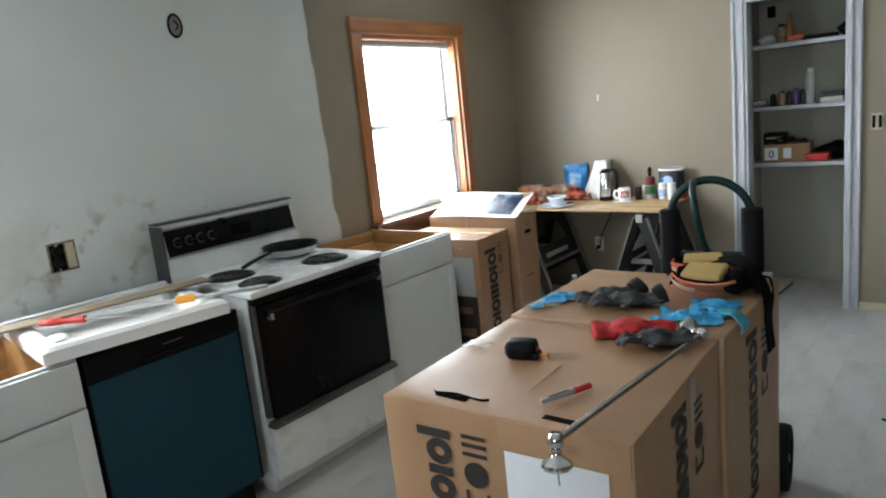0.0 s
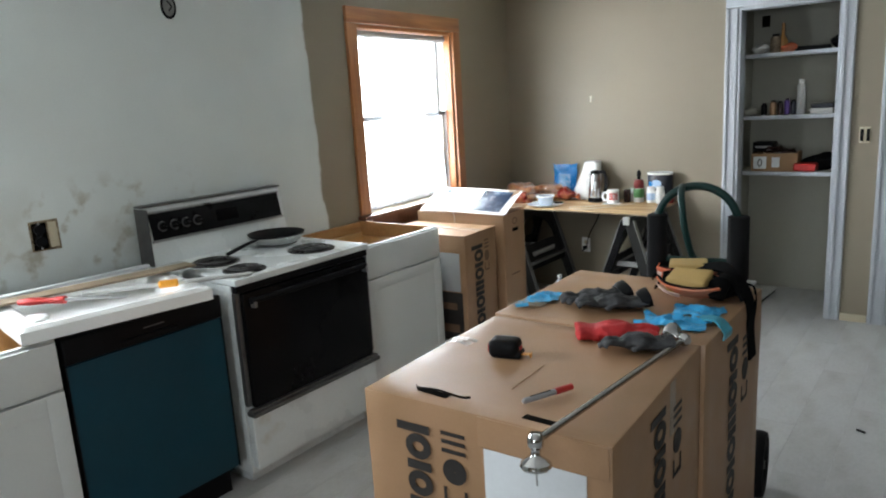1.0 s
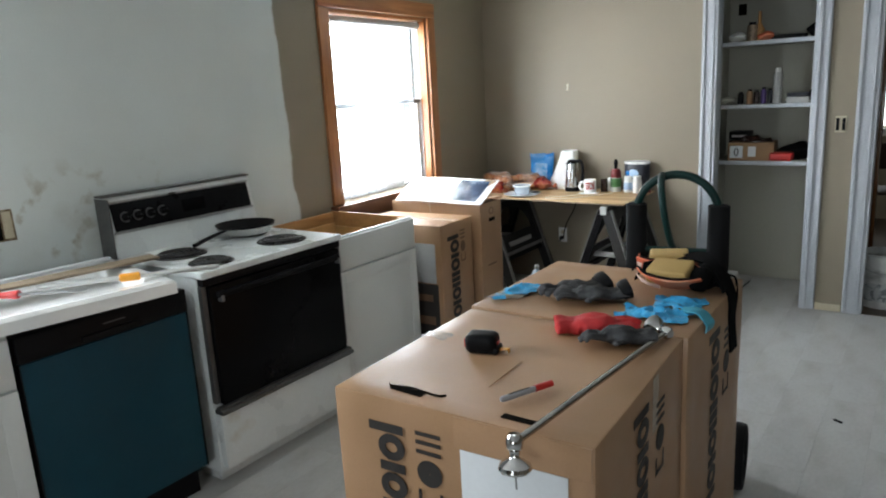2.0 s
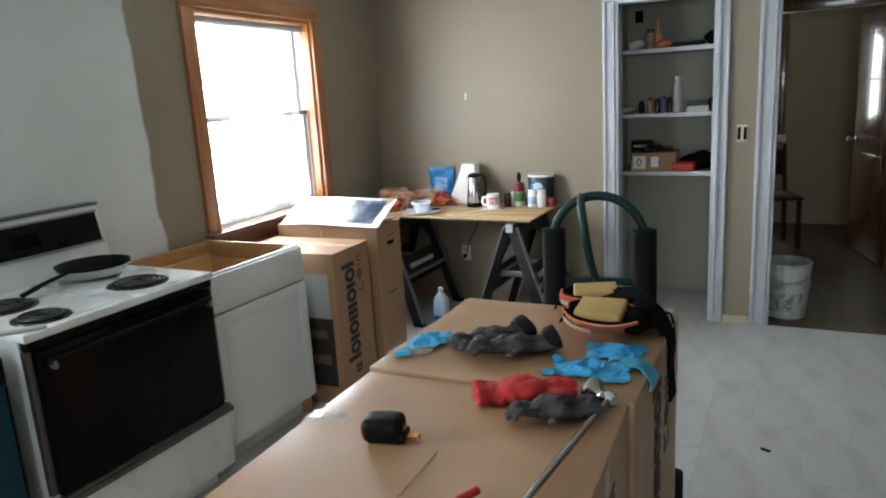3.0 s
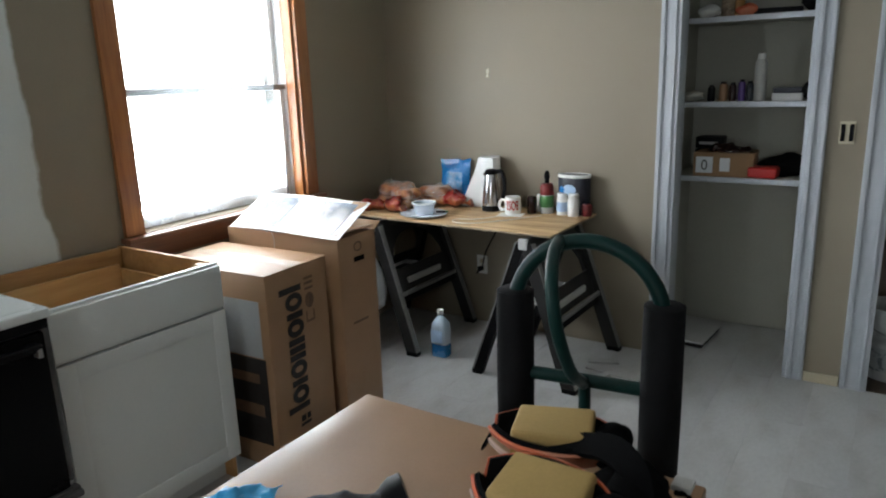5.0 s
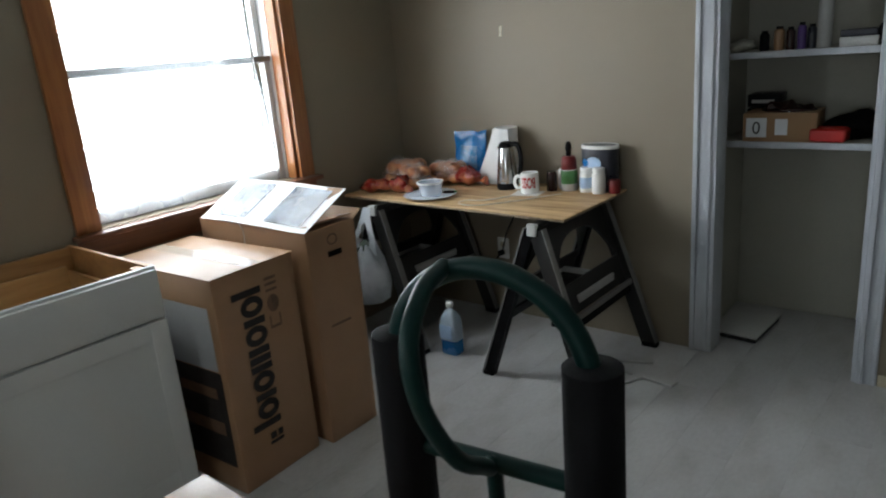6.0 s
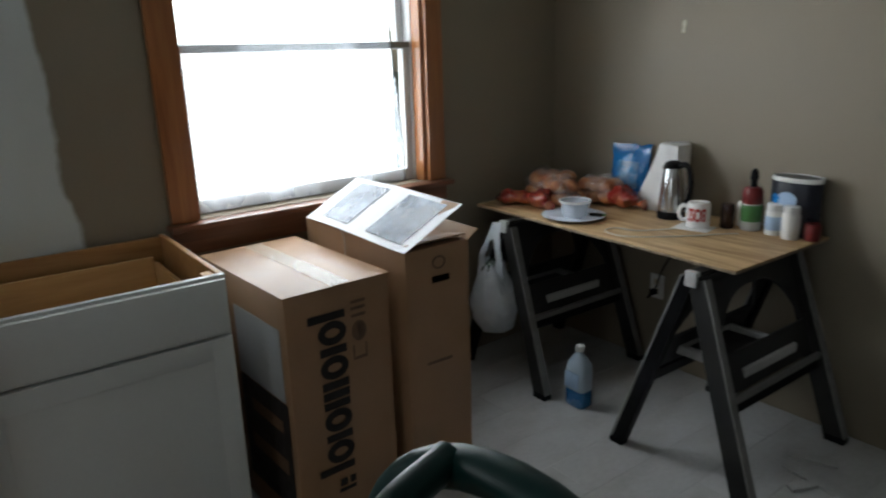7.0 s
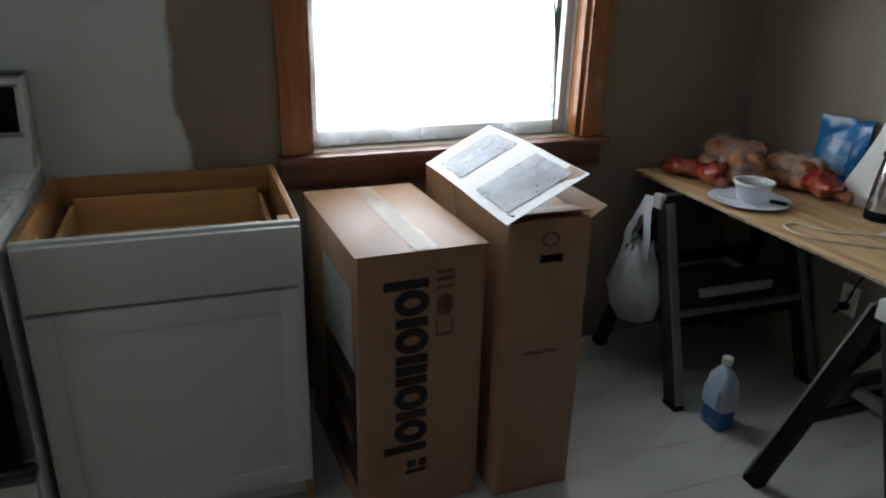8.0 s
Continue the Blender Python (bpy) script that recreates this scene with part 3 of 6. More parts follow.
def dining_window():
    y0, y1, z0, z1 = WIN
    e = thing("window_1", BEND, "double-hung window with an orange-stained wooden casing", "window", kind="structure")
    part("side_casing", box(WX + 0.001, WX + 0.022, y0 - 0.086, y0 + 0.004, z0 - 0.0, z1 + 0.0, 0.004), M_OAK, e)
    part("side_casing", box(WX + 0.001, WX + 0.022, y1 - 0.004, y1 + 0.085, z0 - 0.0, z1 + 0.0, 0.004), M_OAK, e)
    part("head_casing", box(WX + 0.001, WX + 0.024, y0 - 0.086, y1 + 0.085, z1 + 0.002, z1 + 0.095, 0.004), M_OAK_Y, e)
    part("stool", box(WX - 0.06, WX + 0.062, y0 - 0.10, y1 + 0.105, z0 - 0.024, z0 - 0.002, 0.006), M_STOOL, e, "red-brown wooden window stool")
    part("apron", box(WX + 0.001, WX + 0.02, y0 - 0.09, y1 + 0.09, z0 - 0.115, z0 - 0.026, 0.004), M_STOOL, e, "red-brown wooden apron board")
    part("jamb", box(WX - 0.155, WX - 0.002, y0 + 0.001, y0 + 0.022, z0, z1 - 0.001, 0.002), M_OAK, e)
    part("jamb", join(box(WX - 0.155, WX - 0.062, y1 - 0.022, y1 - 0.001, z0, z1 - 0.001, 0.002)), M_VINYL, e, "white vinyl side track")
    part("jamb", box(WX - 0.06, WX - 0.002, y1 - 0.02, y1 - 0.001, z0, z1 - 0.001, 0.002), M_OAK, e)
    part("head_jamb", box(WX - 0.155, WX - 0.002, y0 + 0.022, y1 - 0.022, z1 - 0.022, z1 - 0.001, 0.002), M_OAK_Y, e)

    def sash(x, a, c, lower):
        s = part("sash_frame", join(
            box(x - 0.018, x + 0.018, y0 + 0.023, y0 + 0.055, a, c, 0.003), box(x - 0.018, x + 0.018, y1 - 0.055, y1 - 0.023, a, c, 0.003),
            box(x - 0.018, x + 0.018, y0 + 0.055, y1 - 0.055, a, a + (0.05 if lower else 0.03), 0.003),
            box(x - 0.018, x + 0.018, y0 + 0.055, y1 - 0.055, c - (0.028 if lower else 0.04), c, 0.003)), M_VINYL, e, "white vinyl sash frame")
        p = part("pane", box(x - 0.003, x + 0.003, y0 + 0.05, y1 - 0.05, a + 0.03, c - 0.028), M_GLASS, s, "clear glass pane", smooth=False)
        p.visible_shadow = False

    sash(WX - 0.095, z0 + 0.002, 1.49, True)
    sash(WX - 0.135, 1.465, z1 - 0.023, False)
    part("meeting_rail", box(WX - 0.076, WX - 0.066, y0 + 0.024, y1 - 0.024, 1.468, 1.492, 0.002), M_SASHGREY, e, "grey meeting rail")
    part("shade_roll", moved(lathe([(0.0, 0), (0.022, 0), (0.022, 0.99), (0, 0.99)], 16), pose(WX - 0.055, y0 + 0.03, z1 - 0.05, -90)), M_LIGHTGREY, e, "rolled-up pale shade")

    def film_at(u, v):
        right = 0.90 - 0.055 * math.sin(v * 2.4) ** 2 * (0.4 + v)
        return Vector((WX - 0.045 + 0.008 * noise.noise(Vector((u * 6, v * 7, 3))), y0 + 0.03 + u * (right + 0.03), z0 + 0.01 + v * (z1 - z0 - 0.07)))

    f = part("window_film", grid(24, 28, film_at), M_FILM, e, "thin clear wrinkled plastic film")
    f.visible_shadow = False
    part("film_edge", sweep([film_at(1, k / 24) for k in range(25)], 0.004, 6), M_SASHGREY, e, "dark rolled film edge")


dining_window()


def plain_window(name, axis, t0, t1, a0, a1, z0, z1, label):
    e = thing(name, I, label, "window", kind="structure")
    w = 0.05

    def b(p0, p1, q0, q1):
        return box(t0, t1, p0, p1, q0, q1, 0.003) if axis == "x" else box(p0, p1, t0, t1, q0, q1, 0.003)

    part("window_frame", join(b(a0, a0 + w, z0, z1), b(a1 - w, a1, z0, z1), b(a0 + w, a1 - w, z0, z0 + w), b(a0 + w, a1 - w, z1 - w, z1), b(a0 + w, a1 - w, (z0 + z1) / 2 - 0.02, (z0 + z1) / 2 + 0.02)), M_VINYL, e)


plain_window("window_2", "x", WX - 0.12, WX - 0.07, 0.105, 1.055, 1.085, 2.015, "plain white window over the sink cabinet")
# Unseen; assumed here to go with the added rear lamp.
plain_window("added_window_3", "y", -3.32, -3.27, -0.145, 1.345, 0.905, 2.095, "plain white window, unseen, added in the rear wall for light")
M_DAY = bpy.data.materials.new("bright_overcast_sky")
M_DAY.use_nodes = True
M_DAY.node_tree.nodes["Principled BSDF"].inputs["Emission Color"].default_value = (0.92, 0.97, 1.0, 1)
M_DAY.node_tree.nodes["Principled BSDF"].inputs["Emission Strength"].default_value = 2.2
setting("backdrop", box(-2.2, 1.1, 9.6, 9.62, 0.5, 3.2), M_DAY, "plain bright overcast sky outside the far window", "sky")
far_win = thing("window_4", I, "far room window with dark wooden casing", "window", kind="structure")
part("side_casing", box(-0.25, -0.16, 8.675, 8.698, 0.93, 2.03, 0.003), M_DOORWOOD, far_win)
part("side_casing", box(-1.05, -0.96, 8.675, 8.698, 0.93, 2.03, 0.003), M_DOORWOOD, far_win)
part("head_casing", box(-1.05, -0.16, 8.675, 8.698, 2.032, 2.12, 0.003), M_DOORWOOD, far_win)
part("sash_frame", join(box(-0.96, -0.93, 8.74, 8.78, 0.95, 2.03), box(-0.265, -0.25, 8.74, 8.78, 0.95, 2.03), box(-0.93, -0.265, 8.74, 8.78, 1.44, 1.47)), M_VINYL, far_win)
part("sill", box(-1.09, -0.14, 8.62, 8.75, 0.86, 0.93, 0.006), M_VINYL, far_win, "white painted sill")


def far_door():
    e = thing("door_1", pose(0.60, 6.93, 0.01, 0, 0, 104), "dark varnished wooden door standing open", "door", kind="structure")
    part("leaf", box(0, 0.76, -0.02, 0.02, 0, 1.98, 0.003), M_DOORWOOD, e)
    for z0, z1 in ((0.18, 0.85), (1.0, 1.82)):
        part("panel", join(box(0.12, 0.64, 0.016, 0.026, z0, z1, 0.006)), M_DOORWOOD, e)
    part("door_knob", moved(lathe([(0, 0), (0.026, 0.0), (0.026, 0.006), (0.01, 0.012), (0.01, 0.035), (0.024, 0.045), (0.027, 0.06), (0.018, 0.072), (0, 0.074)], 18), pose(0.70, 0.02, 0.95, -90)), M_STEEL, e, "dull metal knob")


far_door()


def bare_outlet():
    e = thing("outlet_box", pose(WX, 1.437, 1.122, 0, 0, 90), "old double outlet box with its cover missing", "outlet")
    part("rust_frame", rough_up(box(-0.058, 0.056, -0.003, 0.0, -0.062, 0.06, 0.002), 0.003, 30), M_RUST, e, "ragged rusty edge of the opening")
    part("hole", rough_up(box(-0.05, 0.006, -0.006, 0.0, -0.056, 0.052, 0.002), 0.003, 40), M_HOLE, e, "dark open box")
    part("device", join(moved(lathe([(0, 0), (0.021, 0), (0.021, 0.012), (0.017, 0.015), (0, 0.015)], 20), pose(-0.024, -0.005, 0.026, 90)), moved(lathe([(0, 0), (0.021, 0), (0.021, 0.012), (0.017, 0.015), (0, 0.015)], 20), pose(-0.024, -0.005, -0.022, 90)), box(-0.034, -0.014, -0.012, 0.0, -0.05, 0.05, 0.003)), M_BLACK, e, "dirty black receptacle")
    part("plate", rough_up(join(box(0.012, 0.046, -0.010, -0.002, -0.052, 0.052, 0.004), box(0.020, 0.036, -0.015, -0.006, -0.022, 0.024, 0.003)), 0.002, 40), M_IVORY, e, "stained ivory device")
    for z in (-0.05, 0.05):
        part("screw", moved(lathe([(0, 0), (0.005, 0), (0.004, 0.003), (0, 0.003)], 8), pose(-0.025, -0.012, z, 90)), M_STEEL, e)


bare_outlet()
lb = thing("light_box", pose(WX, 2.127, 2.052, 0, 0, 90), "bare metal light box with no lamp on it", "outlet")
part("rim", moved(lathe([(0.030, 0.0), (0.038, -0.004), (0.038, 0.006), (0.030, 0.006), (0.030, 0.0)], 20), pose(0, 0, 0, 90) @ Matrix.Diagonal((1, 1.45, 1, 1))), M_BLACK, lb)
part("hole", moved(lathe([(0, 0.0), (0.031, 0.0), (0.031, 0.004), (0, 0.004)], 20), pose(0, 0, 0, 90) @ Matrix.Diagonal((1, 1.45, 1, 1))), M_LEGEDGE, lb, "dark opening")
part("wire_stub", sweep(smooth_path([(0.0, -0.002, -0.02), (0.01, -0.012, 0.0), (-0.008, -0.008, 0.025)]), 0.003, 6), M_BLACK, lb)


def socket(name, x, z, label, cover, y=BY, category="outlet"):
    e = thing(name, pose(x, y, z), label, category)
    if cover:
        part("cover", box(-0.036, 0.036, -0.007, 0.0, -0.058, 0.058, 0.003), M_WHITEPL, e)
        for dz in (-0.022, 0.022):
            part("receptacle", box(-0.014, 0.014, -0.010, -0.006, dz - 0.014, dz + 0.014, 0.003), M_IVORY, e)
    else:
        part("hole", box(-0.03, 0.03, -0.003, 0.0, -0.05, 0.05, 0.002), M_IVORY, e, "cream wall box")
        for dx in (-0.017, 0.017):
            part("switch_body", join(box(dx - 0.009, dx + 0.009, -0.008, 0.0, -0.038, 0.038, 0.003), box(dx - 0.004, dx + 0.004, -0.018, -0.006, 0.0, 0.012, 0.002)), M_BLACK, e, "dark bare switch")
    return e


socket("wall_outlet", -2.243, 0.372, "white outlet near the floor with a plug in it", True)
socket("wall_switch", -0.36, 1.207, "double switch without its cover plate", False, category="switch")
plug = thing("plug_cord", pose(-2.243, BY - 0.012, 0.352), "black plug with a cord hanging from the table", "cord")
part("plug", box(-0.014, 0.014, -0.03, 0.0, -0.012, 0.012, 0.004), M_BLACK, plug)
part("cord", sweep(smooth_path([(0, -0.03, 0), (0.0, -0.06, -0.02), (0.03, -0.05, 0.02), (0.05, -0.03, 0.12), (0.12, -0.03, 0.25), (0.17, -0.1, 0.36)]), 0.004, 8), M_BLACK, plug)


# ---------------------------------------------------------------- kitchen run along the west wall
def cooker():
    D, W = 0.66, 0.765
    e = thing("electric_cooker", pose(-2.785, 1.82, 0), "old white electric cooker with coil burners and black oven door", "cooker")
    part("body", join(box(0.02, D - 0.03, 0.0, W, 0.06, 0.885, 0.004), box(0.05, D - 0.08, 0.03, W - 0.03, 0, 0.06)), M_ENAMEL, e)
    part("cooktop", join(box(0.0, D + 0.012, -0.004, W + 0.004, 0.885, 0.914, 0.008, 3), box(0.07, D - 0.02, 0.015, W - 0.015, 0.910, 0.916, 0.003)), M_ENAMEL, e)
    part("front_strip", box(D - 0.028, D + 0.004, 0.004, W - 0.004, 0.855, 0.884, 0.003), M_BLACK, e, "black strip under the cooktop")
    for y0, y1 in ((0.0, 0.022), (W - 0.022, W)):
        part("side_trim", box(D - 0.029, D - 0.004, y0, y1, 0.37, 0.854, 0.004), M_DARKSTEEL, e, "worn grey metal edge trim")
    d = part("oven_door", box(D - 0.028, D + 0.014, 0.024, W - 0.024, 0.362, 0.85, 0.006), M_BLACKGLASS, e, "black glass oven door")
    part("door_handle", join(box(D + 0.02, D + 0.045, 0.045, W - 0.045, 0.805, 0.828, 0.008, 3), box(D + 0.012, D + 0.024, 0.05, 0.08, 0.805, 0.828), box(D + 0.012, D + 0.024, W - 0.08, W - 0.05, 0.805, 0.828)), M_BLACK, d, "black full-width handle")
    for y in (0.05, W - 0.065):
        part("handle_clip", box(D + 0.022, D + 0.05, y, y + 0.014, 0.79, 0.815, 0.003), M_STEEL, d)
    dr = part("storage_drawer", box(D - 0.028, D + 0.008, 0.006, W - 0.006, 0.09, 0.326, 0.006), M_ENAMEL, e, "white storage drawer front")
    part("drawer_pull", join(box(D - 0.02, D + 0.034, -0.002, W + 0.002, 0.328, 0.348, 0.006), box(D - 0.01, D + 0.02, 0.0, W, 0.348, 0.358, 0.002)), M_DARKSTEEL, dr, "dark metal pull rail")
    # sloped back panel
    prof = [(0.0, 0.914), (0.105, 0.914), (0.055, 1.165), (0.05, 1.172), (0.0, 1.172)]
    bm = bmesh.new()
    ends = []
    for y in (0.0, W):
        ends.append([bm.verts.new((x, y, z)) for x, z in prof])
    for k in range(5):
        bm.faces.new((ends[0][k], ends[0][(k + 1) % 5], ends[1][(k + 1) % 5], ends[1][k]))
    bm.faces.new(ends[0])
    bm.faces.new(ends[1])
    bg = part("backguard", bm, M_ENAMEL, e, "white sloped backguard", smooth=False)
    slope = math.degrees(math.atan2(0.05, 0.251))

    def on_panel(v):
        return pose(0.105 - 0.05 * v / 0.251, 0, 0.914 + v, 0, -slope, 0)

    m = on_panel(0.172)
    part("control_panel", moved(box(-0.002, 0.006, 0.02, W - 0.02, -0.062, 0.058, 0.002), m), M_PANEL, bg, "black control panel")
    part("panel_trim", join(moved(box(0.0, 0.009, 0.012, W - 0.012, 0.058, 0.068, 0.002), m), moved(box(0.0, 0.009, 0.012, W - 0.012, -0.072, -0.062, 0.002), m)), M_STEEL, bg, "dull metal trim strips")
    part("side_cap", box(-0.002, 0.10, -0.006, -0.001, 0.914, 1.168), M_DARKSTEEL, bg, "grey end cap")
    part("top_cap", box(-0.002, 0.062, -0.006, W + 0.006, 1.1725, 1.181, 0.003), M_DARKSTEEL, bg, "grey top cap")
    for y in (0.075, 0.135, 0.195, 0.255):
        kb = part("knob", moved(join(lathe([(0, 0), (0.019, 0), (0.017, 0.016), (0, 0.018)], 18), box(-0.003, 0.003, -0.017, 0.017, 0.012, 0.024, 0.002)), m @ pose(0.006, y, -0.005, 0, 90, 0)), M_BLACK, bg, "black control knob")
        part("dial_ring", moved(lathe([(0.0195, 0), (0.0235, 0), (0.0225, 0.004), (0.0195, 0.005), (0.0195, 0)], 24), m @ pose(0.0062, y, -0.005, 0, 90, 0)), M_DARKSTEEL, kb, "dull silver dial ring")
    part("clock_window", moved(box(0.005, 0.009, 0.36, 0.48, -0.03, 0.025, 0.002), m), M_BLACKGLASS, bg, "dark clock window")
    for x, y, r in ((0.51, 0.55, 0.098), (0.303, 0.165, 0.098), (0.552, 0.137, 0.078), (0.225, 0.595, 0.078)):
        b = part("burner", moved(sweep([((0.016 + (r - 0.02) * k / 72) * math.cos(k * 0.36), (0.016 + (r - 0.02) * k / 72) * math.sin(k * 0.36), 0.012) for k in range(73)], 0.0052, 6, 0.8), pose(x, y, 0.914)), M_IRON, e, "black coil burner")
        part("drip_bowl", moved(lathe([(0.0, 0.0025), (r * 0.55, 0.003), (r * 0.92, 0.004), (r + 0.002, 0.007), (r + 0.011, 0.006), (r + 0.013, 0.002)], 30), pose(x, y, 0.914)), M_DRIP, b, "dark metal drip bowl")


cooker()


def frying_pan():
    e = thing("frying_pan", pose(-2.540, 2.388, 0.931, 0, 0, -80), "black non-stick frying pan with a bare metal base", "pan")
    part("pan_body", lathe([(0, 0.0), (0.10, 0.0), (0.112, 0.006), (0.136, 0.043), (0.139, 0.045), (0.134, 0.043), (0.108, 0.008), (0.096, 0.004), (0, 0.004)], 40), M_PANIN, e)
    part("pan_base", lathe([(0.1005, -0.002), (0.1135, 0.006), (0.1345, 0.036), (0.1375, 0.036), (0.1152, 0.0055), (0.102, -0.003), (0, -0.003), (0, -0.002), (0.1005, -0.002)], 40), M_BRUSHED, e, "bare metal outside wall")
    part("pan_handle", sweep(smooth_path([(0.13, 0, 0.034), (0.17, 0, 0.032), (0.24, 0, 0.024), (0.31, 0, 0.012), (0.335, 0, 0.008)]), [0.007 + 0.006 * math.sin(min(1, k / 26) * 1.7) for k in range(33)], 12, 0.6), M_BLACK, e, "black plastic handle")


frying_pan()


def dishwasher():
    e = thing("dishwasher", pose(-2.77, 1.158, 0), "built-in dishwasher with a dark teal door panel", "dishwasher")
    part("tub", box(0.0, 0.58, 0.004, 0.604, 0.1, 0.862), M_BLACK, e)
    part("control_strip", join(box(0.58, 0.622, 0.0, 0.608, 0.775, 0.864, 0.008), box(0.61, 0.632, 0.2, 0.41, 0.79, 0.806, 0.004)), M_BLACK, e, "black control strip")
    part("badge", box(0.622, 0.6232, 0.28, 0.36, 0.825, 0.829), M_DARKSTEEL, e, "small dull badge")
    d = part("door_panel", box(0.58, 0.612, 0.004, 0.604, 0.13, 0.772, 0.004), M_TEAL, e, "dark teal door panel")
    for y in (0.0, 0.6042):
        part("panel_edge", box(0.58, 0.616, y, y + 0.0038, 0.13, 0.772), M_BLACK, d)
    part("kick_plate", box(0.46, 0.55, 0.01, 0.598, 0.0, 0.125, 0.002), M_BLACK, e, "black kick plate")


dishwasher()


def base_cabinet(name, y, w, label, drawer_inside, sides=True, depth=0.595, front=-2.20):
    """A frame-front base cabinet with no worktop yet: thin panels, false drawer front and door."""
    e = thing(name, pose(front - depth, y, 0), label, "cabinet")
    t = 0.016
    part("side_panel", box(0, depth - 0.02, 0, t, 0, 0.876, 0.001), M_BIRCH, e)
    part("side_panel", box(0, depth - 0.02, w - t, w, 0, 0.876, 0.001), M_BIRCH, e)
    for yy in (-0.0015, w + 0.0003):
        part("side_skin", box(0, depth - 0.02, yy, yy + 0.0012, 0.0, 0.875), M_WHITECAB, e, "white side skin")
    part("back_panel", box(0.002, 0.008, t, w - t, 0.1, 0.87), M_BIRCH, e)
    part("nailer", box(0.008, 0.026, t, w - t, 0.79, 0.872, 0.001), M_BIRCH, e)
    part("bottom", box(0.008, depth - 0.02, t, w - t, 0.1, 0.116), M_BIRCH, e)
    part("toe_board", box(depth - 0.085, depth - 0.07, t, w - t, 0, 0.099), M_WHITECAB, e)
    part("face_frame", join(box(depth - 0.02, depth, 0, 0.038, 0.1, 0.876, 0.001), box(depth - 0.02, depth, w - 0.038, w, 0.1, 0.876, 0.001), box(depth - 0.02, depth, 0.038, w - 0.038, 0.838, 0.876, 0.001), box(depth - 0.02, depth, 0.038, w - 0.038, 0.69, 0.722, 0.001)), M_WHITECAB, e)
    part("drawer_front", box(depth + 0.001, depth + 0.02, 0.008, w - 0.006, 0.712, 0.868, 0.003), M_WHITECAB, e, "flat white drawer front")
    door = part("door", box(depth + 0.001, depth + 0.019, 0.008, w - 0.006, 0.112, 0.702, 0.003), M_WHITECAB, e, "white shaker door")
    for y0, y1, z0, z1 in ((0.008, 0.066, 0.112, 0.702), (w - 0.064, w - 0.006, 0.112, 0.702), (0.066, w - 0.064, 0.112, 0.17), (0.066, w - 0.064, 0.644, 0.702)):
        part("stile" if z1 - z0 > 0.3 else "rail", box(depth + 0.018, depth + 0.022, y0, y1, z0, z1, 0.001), M_WHITECAB, door)
    for yy in (0.02, w - 0.05):
        part("corner_block", box(depth - 0.07, depth - 0.021, yy, yy + 0.03, 0.852, 0.872, 0.002), M_BIRCH_RAW, e)
    if drawer_inside:
        x0, x1, y0, y1, z0, z1 = 0.06, depth - 0.03, 0.045, w - 0.045, 0.70, 0.80
        db = part("drawer_bottom", box(x0, x1, y0 + 0.014, y1 - 0.014, z0 + 0.01, z0 + 0.016), M_BIRCH_RAW, e, "raw wooden drawer bottom")
        for b0, b1, c0, c1, zt in ((x0, x1, y0, y0 + 0.014, z1), (x0, x1, y1 - 0.014, y1, z1), (x0, x0 + 0.014, y0 + 0.014, y1 - 0.014, z1 + 0.02), (x1 - 0.014, x1, y0 + 0.014, y1 - 0.014, z1)):
            part("drawer_side", box(b0, b1, c0, c1, z0, zt, 0.001), M_BIRCH_RAW, db, "raw wooden drawer side")
        part("packing_paper", rough_up(ball(depth - 0.11, 0.2, 0.80, 0.05, 0.11, 0.035, 18), 0.03, 22), M_LABEL, e, "crumpled packing paper")
    return e


base_cabinet("base_cabinet", 2.602, 0.634, "white base cabinet standing open-topped without a worktop", True)
base_cabinet("base_cabinet", 0.24, 0.905, "white sink base cabinet open at the top", False, front=-2.165)


def loose_sink():
    e = thing("loose_sink", pose(-2.408, 1.408, 0.884, 0, 0, -9), "white enamelled sink lying loose on dishwasher and cabinet", "sink")
    W, D, H = 0.318, 0.308, 0.052

    def top(u, v):
        x, y = (u - 0.5) * 2 * D, (v - 0.5) * 2 * W
        a = min(1, max(0, (D - 0.05 - abs(x)) / 0.045))
        b = min(1, max(0, (W - 0.055 - abs(y)) / 0.045))
        k = min(a, b)
        edge = min(1, min(D - abs(x), W - abs(y)) / 0.012)
        return Vector((x, y, H - 0.012 + 0.012 * math.sqrt(max(0, edge)) - 0.046 * k * k * (3 - 2 * k)))

    bm = grid(44, 50, top)
    ret = bmesh.ops.extrude_edge_only(bm, edges=[x for x in bm.edges if len(x.link_faces) == 1])
    for v in ret["geom"]:
        if isinstance(v, bmesh.types.BMVert):
            v.co.z = 0.0
    part("basin", bm, M_PORCELAIN, e)
    part("soap_ledge", moved(ball(0, 0, 0, 0.05, 0.035, 0.012, 18), pose(0.20, -0.24, H + 0.001)), M_PORCELAIN, e, "raised moulded soap ledge")
    return e


loose_sink()


